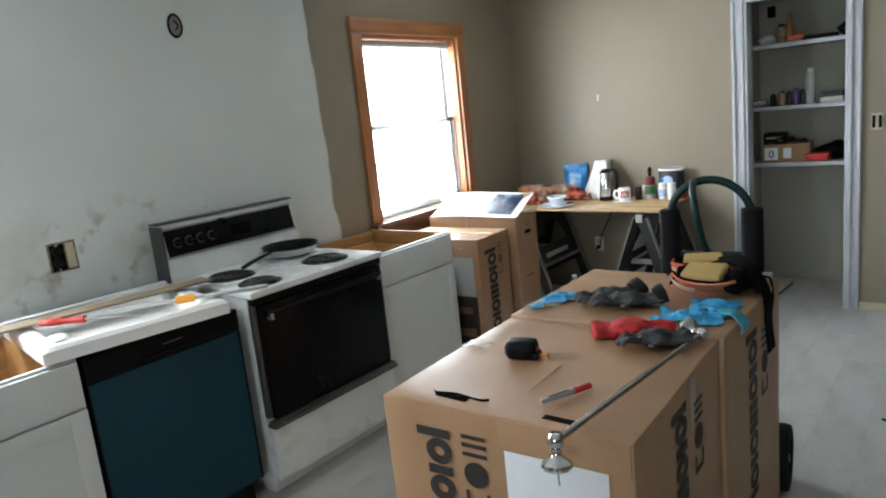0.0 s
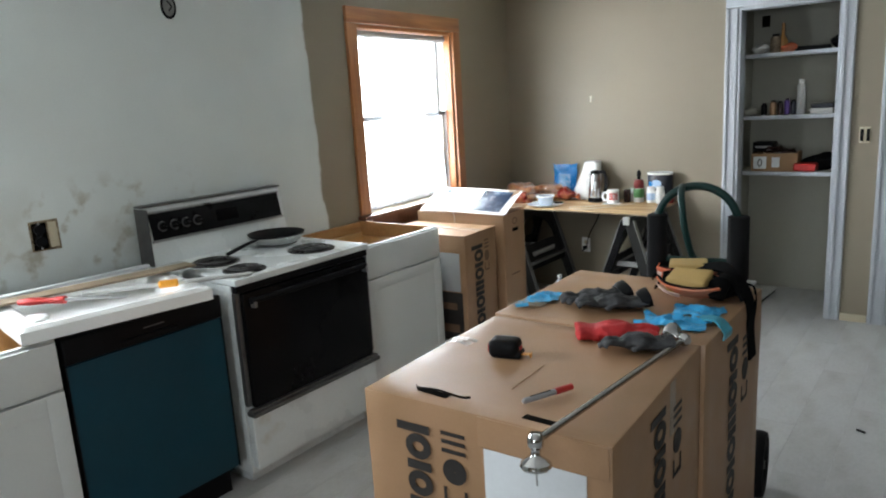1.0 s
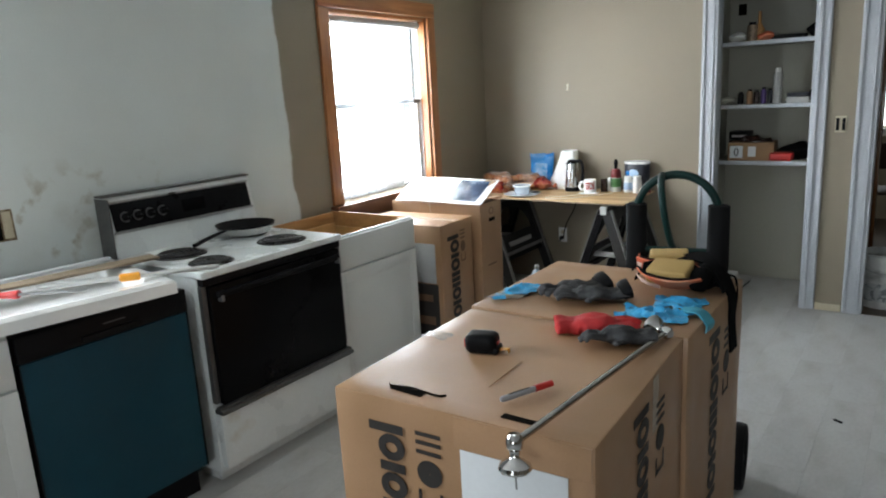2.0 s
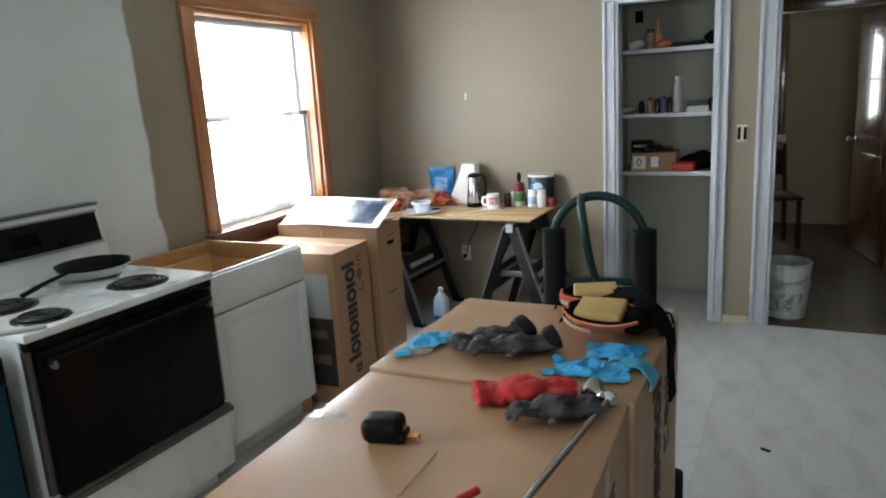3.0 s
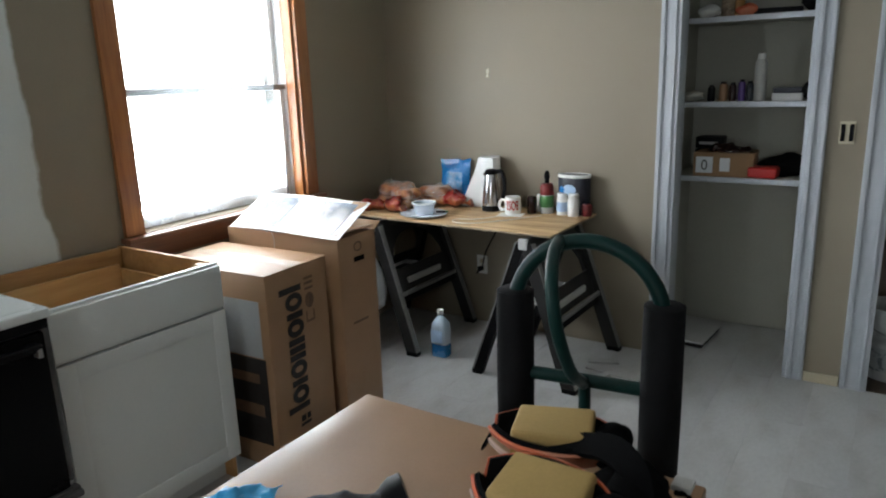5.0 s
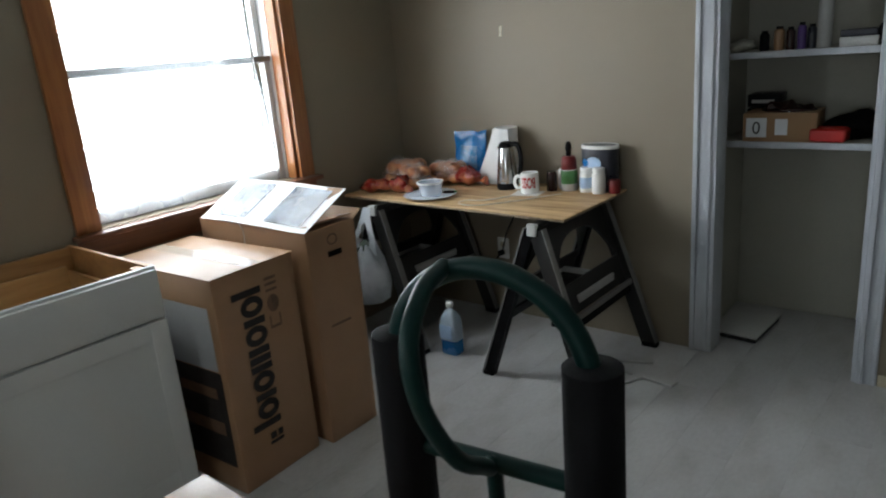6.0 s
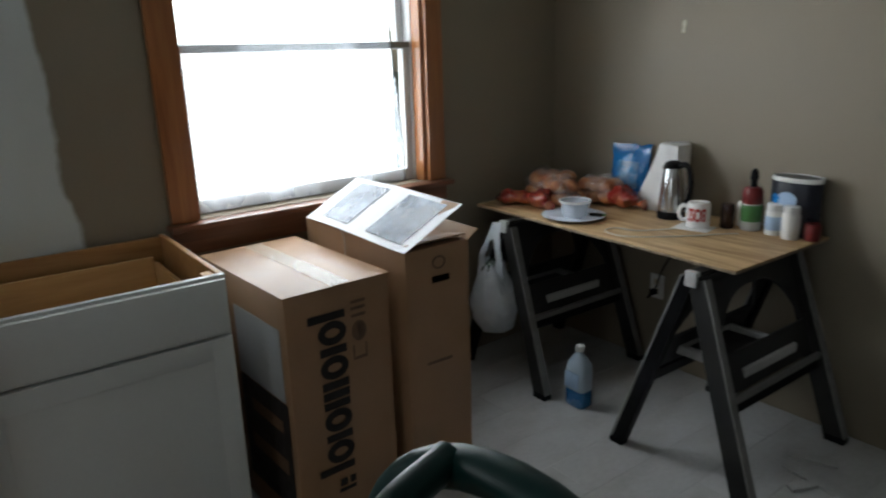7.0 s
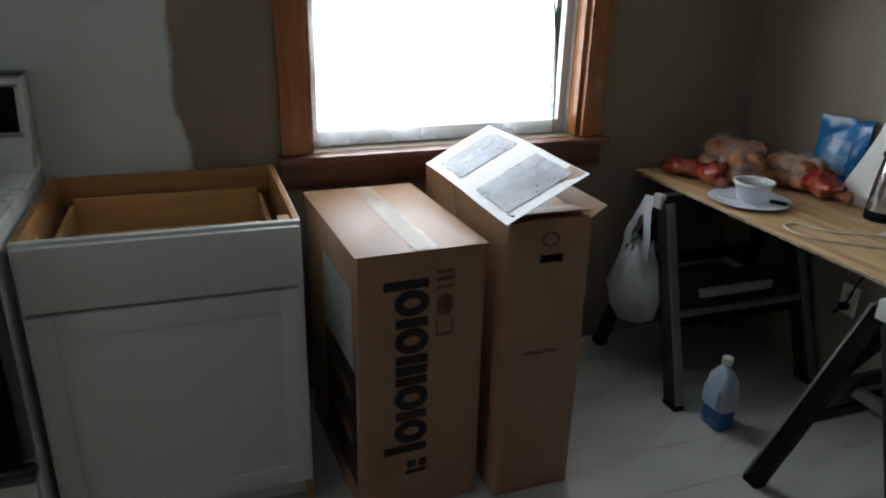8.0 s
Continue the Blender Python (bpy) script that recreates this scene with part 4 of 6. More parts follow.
def wood_strips():
    for k, (a, b, w, h) in enumerate((((-2.60, 0.86), (-2.44, 1.84), 0.088, 0.010), ((-2.54, 0.86), (-2.385, 1.82), 0.045, 0.008), ((-2.645, 0.84), (-2.60, 1.74), 0.032, 0.012))):
        v = Vector(b) - Vector(a)
        m = pose((a[0] + b[0]) / 2, (a[1] + b[1]) / 2, 0.940 + 0.0005 * k + (0.009 if k == 1 else 0), 0, 0, math.degrees(math.atan2(v.y, v.x)) - 90)
        solo("wood_strip", rough_up(box(-w / 2, w / 2, -v.length / 2, v.length / 2, 0, h, 0.0015), 0.001, 9, k), M_LABEL if k == 2 else M_STRIP, m, "white painted wood strip laid over the sink" if k == 2 else "thin weathered wood strip laid over the sink", "wood strip", "strips on the sink")


wood_strips()


def long_scraper(name, a, b, grip, label, hue):
    """A tool with a coloured grip and a flat steel blade, lying across the sink."""
    v = Vector(b) - Vector(a)
    e = thing(name, Matrix.Translation(a) @ v.to_track_quat("Y", "Z").to_matrix().to_4x4(), label, "tool")
    L = v.length
    part("grip", sweep(smooth_path([(0, 0, 0), (0, grip * 0.3, 0.001), (0, grip * 0.7, 0), (0, grip, 0)]), [0.015 + 0.005 * math.sin(k / 24 * 5) ** 2 for k in range(25)], 12, 0.7), hue, e)
    part("shaft", sweep([(0, grip, 0), (0, grip + 0.02, 0), (0, L * 0.9, 0), (0, L, 0)], [0.006, 0.005, 0.005, 0.004], 10), M_STEEL, e, "grey steel shaft")
    part("blade", box(-0.018, 0.018, L - 0.005, L + 0.06, -0.0012, 0.0012), M_STEEL, e, "flat steel blade")
    return e


long_scraper("jab_saw", (-2.44, 1.165, 0.958), (-2.21, 1.372, 0.953), 0.155, "red-gripped saw with a bare steel blade", M_RED)
wand = thing("grey_wand", pose(-2.365, 1.345, 0.951, 0, 0, -36), "long grey tube with a yellow slide grip", "tool")
part("tube", sweep([(0, 0, 0), (0, 0.3, 0.0), (0, 0.58, 0.0), (0, 0.60, 0)], [0.008, 0.008, 0.009, 0.006], 12), M_LIGHTGREY, wand)
part("slide_grip", sweep([(0, 0.26, 0), (0, 0.265, 0), (0, 0.325, 0), (0, 0.33, 0)], [0.010, 0.015, 0.015, 0.010], 14), M_YELLOW, wand, "yellow grip")


# ---------------------------------------------------------------- cartons
def carton_body(w, d, h, seed, sag=0.004):
    """A closed carton, a little bulged and dented: w along x, d along y."""
    bm = box(0, w, 0, d, 0, h)
    bmesh.ops.subdivide_edges(bm, edges=bm.edges[:], cuts=9, use_grid_fill=True)
    for v in bm.verts:
        c = v.co
        k = noise.noise(Vector((c.x * 5 + seed, c.y * 5, c.z * 5)))
        v.co += Vector((0.0, 0.0, -sag * (0.5 + k) if c.z > h - 0.001 and 0.02 < c.x < w - 0.02 and 0.02 < c.y < d - 0.02 else 0.0))
        v.co += 0.003 * Vector(noise.noise_vector(c * 4 + Vector((seed, 0, 0))))
    sharp = [x for x in bm.edges if x.calc_face_angle(0) > 0.9]
    bmesh.ops.bevel(bm, geom=sharp, offset=0.004, segments=2, affect="EDGES", profile=0.5)
    return bm


def ring_bm(cx, cy, rx, ry, t, depth=0.001, n=24):
    bm = bmesh.new()
    loops = []
    for k in range(n):
        a = 2 * math.pi * k / n
        c, s = math.cos(a), math.sin(a)
        loops.append([bm.verts.new((cx + (rx - q) * c, cy + (ry - q) * s, z)) for q, z in ((0, 0), (0, depth), (t, depth), (t, 0))])
    for k in range(n):
        a, b = loops[k], loops[(k + 1) % n]
        for j in range(4):
            bm.faces.new((a[j], a[(j + 1) % 4], b[(j + 1) % 4], b[j]))
    return bm


def trade_mark(length, height):
    """A plain row of heavy rings and bars in the size and colour of the maker's mark; runs along x, up is y."""
    widths = {"T": 0.34, "b": 0.34, "r": 0.92, "s": 0.36}
    row = "TrbrbssrsrT"
    u = length / sum(widths[k] + 0.06 for k in row)
    x, bits = 0.0, []
    for k in row:
        w = widths[k] * u
        if k == "r":
            bits.append(ring_bm(x + w * 0.5, height * 0.36, w * 0.52, height * 0.38, u * 0.30))
        else:
            bits.append(box(x, x + w * 0.92, 0, height * (0.98 if k == "T" else 0.72), 0, 0.001))
        x += w + 0.06 * u
    return join(*bits)


def small_mark(length, height):
    """The thin second line of the mark: plain strokes and one solid disc."""
    return join(box(0, length * 0.25, 0, height * 0.12, 0, 0.001), box(0, length * 0.25, height * 0.88, height, 0, 0.001), box(0, length * 0.05, 0, height, 0, 0.001),
                ring_bm(length * 0.48, height * 0.5, length * 0.17, height * 0.5, length * 0.165), box(length * 0.72, length * 0.77, 0, height, 0, 0.001), box(length * 0.84, length * 0.89, 0, height, 0, 0.001), box(length * 0.95, length, 0, height, 0, 0.001))


# frames that lay a flat mark (x along, y up, z out) on a carton face, running upwards
def face_frame(side, w, d, a, z):
    up = {"front": Matrix(((0, -1, 0, a), (0, 0, -1, -0.0018), (1, 0, 0, z), (0, 0, 0, 1))),
          "right": Matrix(((0, 0, 1, w + 0.0018), (0, -1, 0, a), (1, 0, 0, z), (0, 0, 0, 1)))}
    return up[side]


def carton(name, x0, x1, y0, y1, h, label, seed, rz=0.0):
    e = thing(name, pose(x0, y0, 0, 0, 0, rz), label, "cardboard box", "cartons")
    part("body", carton_body(x1 - x0, y1 - y0, h, seed), M_CARD, e)
    return e, x1 - x0, y1 - y0


def slot(e, x, y, z, length, rz, flap=True):
    part("slot", moved(box(-length / 2, length / 2, -0.010, 0.010, 0, 0.002, 0.0008), pose(x, y, z - 0.0010, 0, 0, rz)), M_HOLE, e, "dark cut-out grip slot")
    if flap:
        part("torn_edge", moved(rough_up(ribbon(smooth_path([(-length / 2 - 0.012, 0.004, 0.004), (-length / 2, 0.0, 0.002), (0, 0.010, 0.004), (length / 2, 0.010, 0.003), (length / 2 + 0.035, 0.013, 0.001), (length / 2 + 0.05, 0.022, 0.002)]), 0.006, 0.0015, (0, 0, 1)), 0.001, 40), pose(x, y, z, 0, 0, rz)), M_HOLE, e, "torn cardboard edge")


HI = 0.870
ca, w, d = carton("carton", -0.997, -0.352, 1.368, 2.010, HI, "large brown cardboard carton, taped, with tools lying on it", 1.0, 2.2)
slot(ca, 0.174, 0.054, HI, 0.092, -5, True)
slot(ca, 0.467, 0.041, HI, 0.082, -3, False)
part("flap_seam", rough_up(box(0.33, 0.3308, 0.16, 0.33, HI - 0.003, HI - 0.0012), 0.0005, 9), M_CARD_DARK, ca, "seam between the flaps")
part("front_flap", box(0.332, w - 0.006, -0.004, -0.0008, HI - 0.075, HI - 0.003, 0.001), M_CARD, ca, "folded-over front flap")
part("label_panel", box(0.345, w - 0.055, -0.0032, -0.0012, 0.30, HI - 0.077, 0.0005), M_LABEL, ca, "large white label panel")
part("print_mark", moved(trade_mark(0.47, 0.098), face_frame("front", w, d, 0.195, 0.345)), M_INK, ca, "heavy black printed mark")
part("print_mark", moved(small_mark(0.19, 0.066), face_frame("front", w, d, 0.295, 0.62)), M_INK, ca, "thin black printed mark")
part("print_mark", moved(trade_mark(0.47, 0.11), face_frame("right", w, d, 0.33, 0.36)), M_INK, ca, "heavy black printed mark")
part("print_mark", moved(small_mark(0.19, 0.066), face_frame("right", w, d, 0.46, 0.60)), M_INK, ca, "thin black printed mark")
part("tape_tail", rough_up(grid(10, 10, lambda u, v: Vector((-0.004 + 0.085 * u, 0.355 + 0.055 * v, HI + 0.002 + 0.007 * math.sin(u * 3.1)))), 0.004, 70), M_TAPE, ca, "loose crumpled tape end")
part("tape", rough_up(grid(4, 8, lambda u, v: Vector((w + 0.0022, 0.36 + 0.05 * u, HI - 0.005 - 0.14 * v))), 0.0005, 60), M_TAPE, ca, "shiny clear packing tape")
cb, w, d = carton("carton", -1.040, -0.366, 2.038, 2.668, HI, "large brown cardboard carton with gloves and knee pads on top", 4.0)
part("print_mark", moved(trade_mark(0.56, 0.12), face_frame("right", w, d, 0.33, 0.25)), M_INK, cb, "heavy black printed mark")
part("print_mark", moved(small_mark(0.22, 0.07), face_frame("right", w, d, 0.46, 0.55)), M_INK, cb, "thin black printed mark")
part("tape_tail", rough_up(grid(10, 14, lambda u, v: Vector((-0.003 + 0.11 * u, 0.08 + 0.06 * v + 0.03 * u, HI + 0.002 + 0.006 * math.sin(u * 3.1)))), 0.004, 70), M_TAPE, cb, "loose crumpled tape end")
part("torn_edge", moved(box(-0.008, 0.008, -0.003, 0.003, 0, 0.004, 0.001), pose(0.42, 0.61, HI, 0, 0, 25)), M_HOLE, cb, "small torn cardboard scrap")

c2, w, d = carton("carton", -2.69, -2.090, 3.318, 3.672, 0.804, "tall brown cardboard carton taped shut beside the cabinet", 7.0, 3.0)
part("print_mark", moved(trade_mark(0.53, 0.125), face_frame("right", w, d, 0.19, 0.205)), M_INK, c2, "heavy black printed mark")
part("print_mark", moved(small_mark(0.19, 0.05), face_frame("right", w, d, 0.262, 0.555)), M_FADEDINK, c2, "thin brown printed mark")
part("print_mark", moved(join(box(0, 0.012, 0, 0.06, 0, 0.001), box(0.02, 0.045, 0.0, 0.02, 0, 0.001), box(0.02, 0.045, 0.03, 0.055, 0, 0.001)), face_frame("right", w, d, 0.19, 0.13)), M_INK, c2, "small faded print")
part("tape", rough_up(grid(30, 4, lambda u, v: Vector((0.01 + (w - 0.01) * u, d * 0.43 + 0.062 * v, 0.8076))), 0.0006, 40), M_TAPE, c2, "shiny clear packing tape")
# label coloured grey for the shade in the gap beside the cabinet
part("label_panel", box(0.25, w - 0.04, -0.003, -0.001, 0.47, 0.70, 0.0005), M_SHADELABEL, c2, "white side label darkened for the cabinet's shade")
part("label_panel", box(0.25, w - 0.03, -0.003, -0.001, 0.10, 0.465, 0.0005), M_INK, c2, "black printed side panel")
part("print_bar", box(0.32, w - 0.07, -0.0042, -0.0028, 0.36, 0.40), M_FADEDINK, c2, "faded printed bar")
part("print_bar", box(0.3, w - 0.06, -0.0042, -0.0028, 0.22, 0.27), M_FADEDINK, c2, "faded printed bar")
part("lid_edge", rough_up(box(0.0, w + 0.004, -0.004, d + 0.004, 0.8015, 0.8045, 0.001), 0.002, 14), M_CARD, c2, "slightly lifted top flap")

c3, w, d = carton("carton", -2.745, -2.072, 3.742, 3.992, 0.862, "tall narrow cardboard carton with its printed top flap raised", 11.0)
part("slot", moved(box(-0.034, 0.034, -0.011, 0.011, 0, 0.0022, 0.0009), Matrix(((0, 0, 1, w - 0.0002), (1, 0, 0, 0.132), (0, 1, 0, 0.755), (0, 0, 0, 1)))), M_HOLE, c3, "dark cut-out grip slot")
part("print_mark", moved(ring_bm(0, 0, 0.022, 0.026, 0.006), face_frame("right", w, d, 0.125, 0.81)), M_FADEDINK, c3, "faded printed ring")
part("print_bar", moved(box(0, 0.10, 0, 0.010, 0, 0.001), Matrix(((0, 0, 1, w + 0.0018), (1, 0, 0, 0.07), (0, 1, 0, 0.47), (0, 0, 0, 1)))), M_FADEDINK, c3, "faded printed bar")
fl_m = pose(0.008, -0.004, 0.866, 28)
part("raised_flap", moved(rough_up(box(0.02, w - 0.005, 0.0, 0.245, 0, 0.004, 0.001), 0.004, 5, 2.0), fl_m), M_CARD, c3, "raised top flap")
br = part("printed_sheet", moved(rough_up(grid(14, 10, lambda u, v: Vector((0.03 + (w - 0.02) * u, -0.008 + 0.255 * v, 0.0085 + 0.004 * math.sin(u * 5))), 0.0012), 0.004, 6, 2.0), fl_m), M_GLOSSPAPER, c3, "glossy printed leaflet on the flap")
for u0, u1 in ((0.11, 0.30), (0.42, 0.63)):
    part("photo", moved(rough_up(grid(8, 8, lambda u, v: Vector((u0 + (u1 - u0) * u, 0.02 + 0.205 * v, 0.0105 + 0.004 * math.sin((u0 + (u1 - u0) * u - 0.03) / (w - 0.02) * 5)))), 0.004, 6, 2.0), fl_m), M_PHOTO, br, "blue-grey printed photograph")
part("side_flap", moved(rough_up(box(0.02, w + 0.005, 0.0, 0.06, 0, 0.004, 0.001), 0.003, 8), pose(0, d - 0.012, 0.857, 32)), M_CARD_DARK, c3, "half-open inner flap")
part("front_flap", moved(rough_up(box(0.0, 0.10, 0.01, d - 0.01, 0, 0.004, 0.001), 0.003, 8), pose(w - 0.10, 0, 0.862, 0, -10, 0)), M_CARD, c3, "half-open inner flap")
part("tie_string", sweep(smooth_path([(0.30, -0.016, 0.872), (0.31, -0.007, 0.83), (0.30, -0.006, 0.74)]), 0.0015, 6), M_WIRE, c3, "loose string")


# ---------------------------------------------------------------- things on the cartons
ZT = HI + 0.001


def tape_measure():
    e = thing("tape_measure", pose(-0.800, 1.720, ZT, 0, 0, 16), "black rounded tape measure with red accents", "tape measure")
    b = part("case", rough_up(join(box(-0.044, 0.040, -0.032, 0.032, 0.0, 0.050, 0.022, 5), box(-0.034, 0.046, -0.026, 0.026, 0.0, 0.018, 0.007)), 0.002, 30), M_BLACK, e)
    for y in (-0.02, 0.012):
        part("red_band", box(-0.0455, -0.041, y, y + 0.008, 0.014, 0.038, 0.002), M_RED, b, "thin red side mark")
    part("red_band", box(0.036, 0.0445, -0.010, 0.010, 0.022, 0.030, 0.003), M_RED, b, "red thumb lock")
    part("belt_clip", box(-0.02, 0.02, 0.032, 0.036, 0.012, 0.045, 0.001), M_STEEL, e, "steel belt clip")
    part("blade_tab", join(box(0.044, 0.070, -0.008, 0.008, 0.008, 0.0095), box(0.068, 0.070, -0.008, 0.008, 0.0, 0.012)), M_YELLOW, e, "yellow blade end")


tape_measure()


def marker_pen():
    a, b = Vector((-0.604, 1.473, ZT + 0.0075)), Vector((-0.545, 1.606, ZT + 0.0075))
    v = b - a
    e = thing("marker_pen", Matrix.Translation(a) @ v.to_track_quat("Y", "Z").to_matrix().to_4x4(), "grey marker pen with a red cap", "pen")
    L = v.length
    part("barrel", sweep([(0, 0, 0), (0, 0.006, 0), (0, L * 0.66, 0)], [0.004, 0.0072, 0.0072], 14), M_SILVER, e)
    part("cap", sweep([(0, L * 0.64, 0), (0, L * 0.645, 0), (0, L * 0.98, 0), (0, L, 0)], [0.007, 0.0082, 0.0076, 0.004], 14), M_RED, e, "red cap")
    part("print_bar", box(-0.002, 0.002, L * 0.15, L * 0.55, 0.0068, 0.0076), M_BLACK, e, "black printed bar")


marker_pen()


def towel_bar():
    e = thing("towel_bar", pose(-0.478, 1.322, ZT), "chrome towel bar with two wall posts", "towel bar")
    near, far = Vector((-0.005, -0.004, 0.012)), Vector((0.064, 0.680, 0.020))
    part("rod", sweep([near, near.lerp(far, 0.5), far], 0.0078, 14), M_ROD, e)

    def post(at, aim):
        m = Matrix.Translation(at) @ Vector(aim).to_track_quat("Z", "Y").to_matrix().to_4x4()
        return moved(lathe([(0.96 * a, 0.86 * b) for a, b in ((0, -0.022), (0.012, -0.02), (0.0175, -0.010), (0.018, 0.0), (0.0165, 0.011), (0.011, 0.018), (0.010, 0.030), (0.013, 0.036), (0.023, 0.042), (0.032, 0.050), (0.034, 0.058), (0.031, 0.064), (0, 0.065))], 28), m)

    part("post", post(near, (0.06, -0.12, -1)), M_CHROME, e, "turned chrome post")
    part("post", post(far, (-0.82, 0.5, 0.02)), M_CHROME, e, "turned chrome post")
    part("screw", sweep([near + Vector((0.003, -0.007, -0.048)), near + Vector((0.007, -0.010, -0.09))], 0.0022, 6), M_STEEL, e, "loose fixing screw")


towel_bar()


def glove(name, m, material, label, curl, spread=1.0, cuff=None, wrinkle=0.006, squash=0.6, voxel=0.0045, thin=1.0):
    """A limp work glove lying palm down: fingers towards +x, cuff towards -x."""
    e = thing(name, m, label, "glove")
    bits = [moved(ball(0.0, 0, 0.022 * thin, 0.062, 0.054, 0.027 * thin, 18), I)]
    for k, (y, L) in enumerate(((0.033, 0.068), (0.012, 0.078), (-0.010, 0.072), (-0.031, 0.055))):
        c = curl[k]
        pts = smooth_path([(0.03, y, 0.016 * thin), (0.055, y * spread, 0.018 * thin + 0.006 * c), (0.055 + L * 0.55, y * spread * 1.25, 0.016 * thin + 0.020 * c), (0.055 + L * (1 - 0.25 * abs(c)), y * spread * 1.5, 0.012 + 0.006 * c)], 5)
        bits.append(sweep(pts, [0.0135 * thin ** 0.5] * len(pts), 8, squash))
    pts = smooth_path([(-0.02, 0.03, 0.014), (0.005, 0.062, 0.014 + 0.01 * curl[4]), (0.03, 0.085, 0.012)], 5)
    bits.append(sweep(pts, [0.013] * len(pts), 8, squash))
    pts = smooth_path([(-0.035, 0, 0.016 * thin), (-0.07, 0.004, 0.017 * thin), (-0.105, 0.0, 0.018 * thin)], 5)
    bits.append(moved(sweep(pts, [0.050, 0.049, 0.047, 0.046, 0.046, 0.046, 0.047, 0.048, 0.049, 0.051, 0.052][:len(pts)], 16, 0.42 * thin), I))
    soft(part("shell", join(*bits), material, e), voxel, wrinkle, 0.03, 3)
    if cuff:
        pts = [(-0.088, 0, 0.022 * thin), (-0.100, 0, 0.030 * thin), (-0.116, 0, 0.036 * thin)]
        part("cuff", rough_up(sweep(pts, [0.047, 0.051, 0.052], 20, 0.68 * thin), 0.003, 30), cuff, e, "dark ribbed cuff hem")
    return e


glove("work_glove", pose(-0.605, 1.985, ZT, 0, 0, 26), M_REDGLOVE, "red knit work glove lying on the carton", (0.2, 0.4, 0.1, 0.3, 0.4), wrinkle=0.014)
glove("work_glove", pose(-0.505, 1.915, ZT + 0.006, 8, 0, 210) @ Matrix.Diagonal((0.82, 0.82, 0.95, 1)), M_DARKGLOVE, "dark coated work glove half over the red one", (0.5, 0.2, 0.5, 0.2, 0.2), wrinkle=0.014)
glove("work_glove", pose(-0.805, 2.290, ZT, 0, 0, 228), M_DARKGLOVE, "dark grey coated work glove, crumpled", (0.7, 0.5, 0.8, 0.4, 0.5), cuff=M_BLACK, wrinkle=0.017, thin=0.85)
glove("work_glove", pose(-0.716, 2.232, ZT + 0.008, 4, 0, 212), M_DARKGLOVE, "dark grey coated work glove lying over its mate", (0.4, 0.8, 0.6, 0.8, 0.3), cuff=M_BLACK, wrinkle=0.017, thin=0.85)


def limp_nitrile(corners, seed, label, tabs=()):
    """A thin disposable glove thrown down flat: a crumpled double sheet between four corners, with loose finger ends."""
    e = thing("nitrile_glove", pose(0.022, 0.012, ZT), label, "glove", "disposable gloves")
    a, b, c, d = (Vector((x, y, 0)) for x, y in corners)

    def sheet(u, v):
        p = a.lerp(b, u).lerp(d.lerp(c, u), v)
        q = Vector((p.x * 26 + seed, p.y * 26, seed))
        rim = min(1, 5 * min(u, 1 - u, v, 1 - v))
        ridge = 1 - abs(noise.noise(q * 0.8)) * 2.2
        z = 0.003 + (0.3 + 0.7 * rim) * (0.013 * max(0, ridge) ** 2 + 0.007 * abs(noise.noise(q * 2.1)) + 0.003 * abs(noise.noise(q * 4.5)))
        w = 0.016 * (1.2 - rim)
        return p + Vector((w * noise.noise(q * 1.4), w * noise.noise(q * 1.4 + Vector((9, 3, 1))), z))

    part("palm", grid(44, 34, sheet, 0.0014), M_BLUEGLOVE, e)
    for x, y, ang, L in tabs:
        def tab(u, v):
            k = noise.noise(Vector((x * 40 + u * 3, y * 40 + v * 3, seed)))
            return Vector((x, y, 0)) + Matrix.Rotation(radians(ang + 14 * u), 3, "Z") @ Vector((L * u, (v - 0.5) * 0.040 * (1 - 0.45 * u), 0.003 + 0.007 * math.sin(math.pi * v) + 0.004 * abs(k)))
        part("finger", grid(12, 8, tab, 0.0014), M_BLUEGLOVE, e)


limp_nitrile([(-1.046, 2.118), (-0.936, 2.215), (-0.965, 2.315), (-1.044, 2.262)], 3.0, "light blue disposable glove, crumpled", ((-1.0, 2.135, 215, 0.045),))
limp_nitrile([(-0.622, 2.122), (-0.425, 2.112), (-0.430, 2.222), (-0.600, 2.205)], 7.0, "light blue disposable glove, flattened", ((-0.60, 2.19, 112, 0.046), (-0.60, 2.13, 190, 0.03), (-0.50, 2.205, 80, 0.02)))
limp_nitrile([(-0.545, 2.240), (-0.424, 2.238), (-0.424, 2.372), (-0.568, 2.330)], 12.0, "light blue disposable glove, spread near the edge", ((-0.545, 2.325, 140, 0.03), (-0.53, 2.25, 200, 0.022)))
edge_glove = solo("nitrile_glove", rough_up(ribbon(smooth_path([(-0.44, 2.24, ZT + 0.012), (-0.385, 2.225, ZT + 0.012), (-0.360, 2.220, ZT - 0.012), (-0.358, 2.218, ZT - 0.024), (-0.360, 2.214, ZT - 0.034)]), 0.055, 0.004, (0.1, 1, 0)), 0.006, 30), mat("glove_film_over_edge", (0.04, 0.30, 0.42), 0.4, vary=0.2, bump=0.1), I, "teal-blue disposable glove hanging over the carton edge", "glove", "disposable gloves")


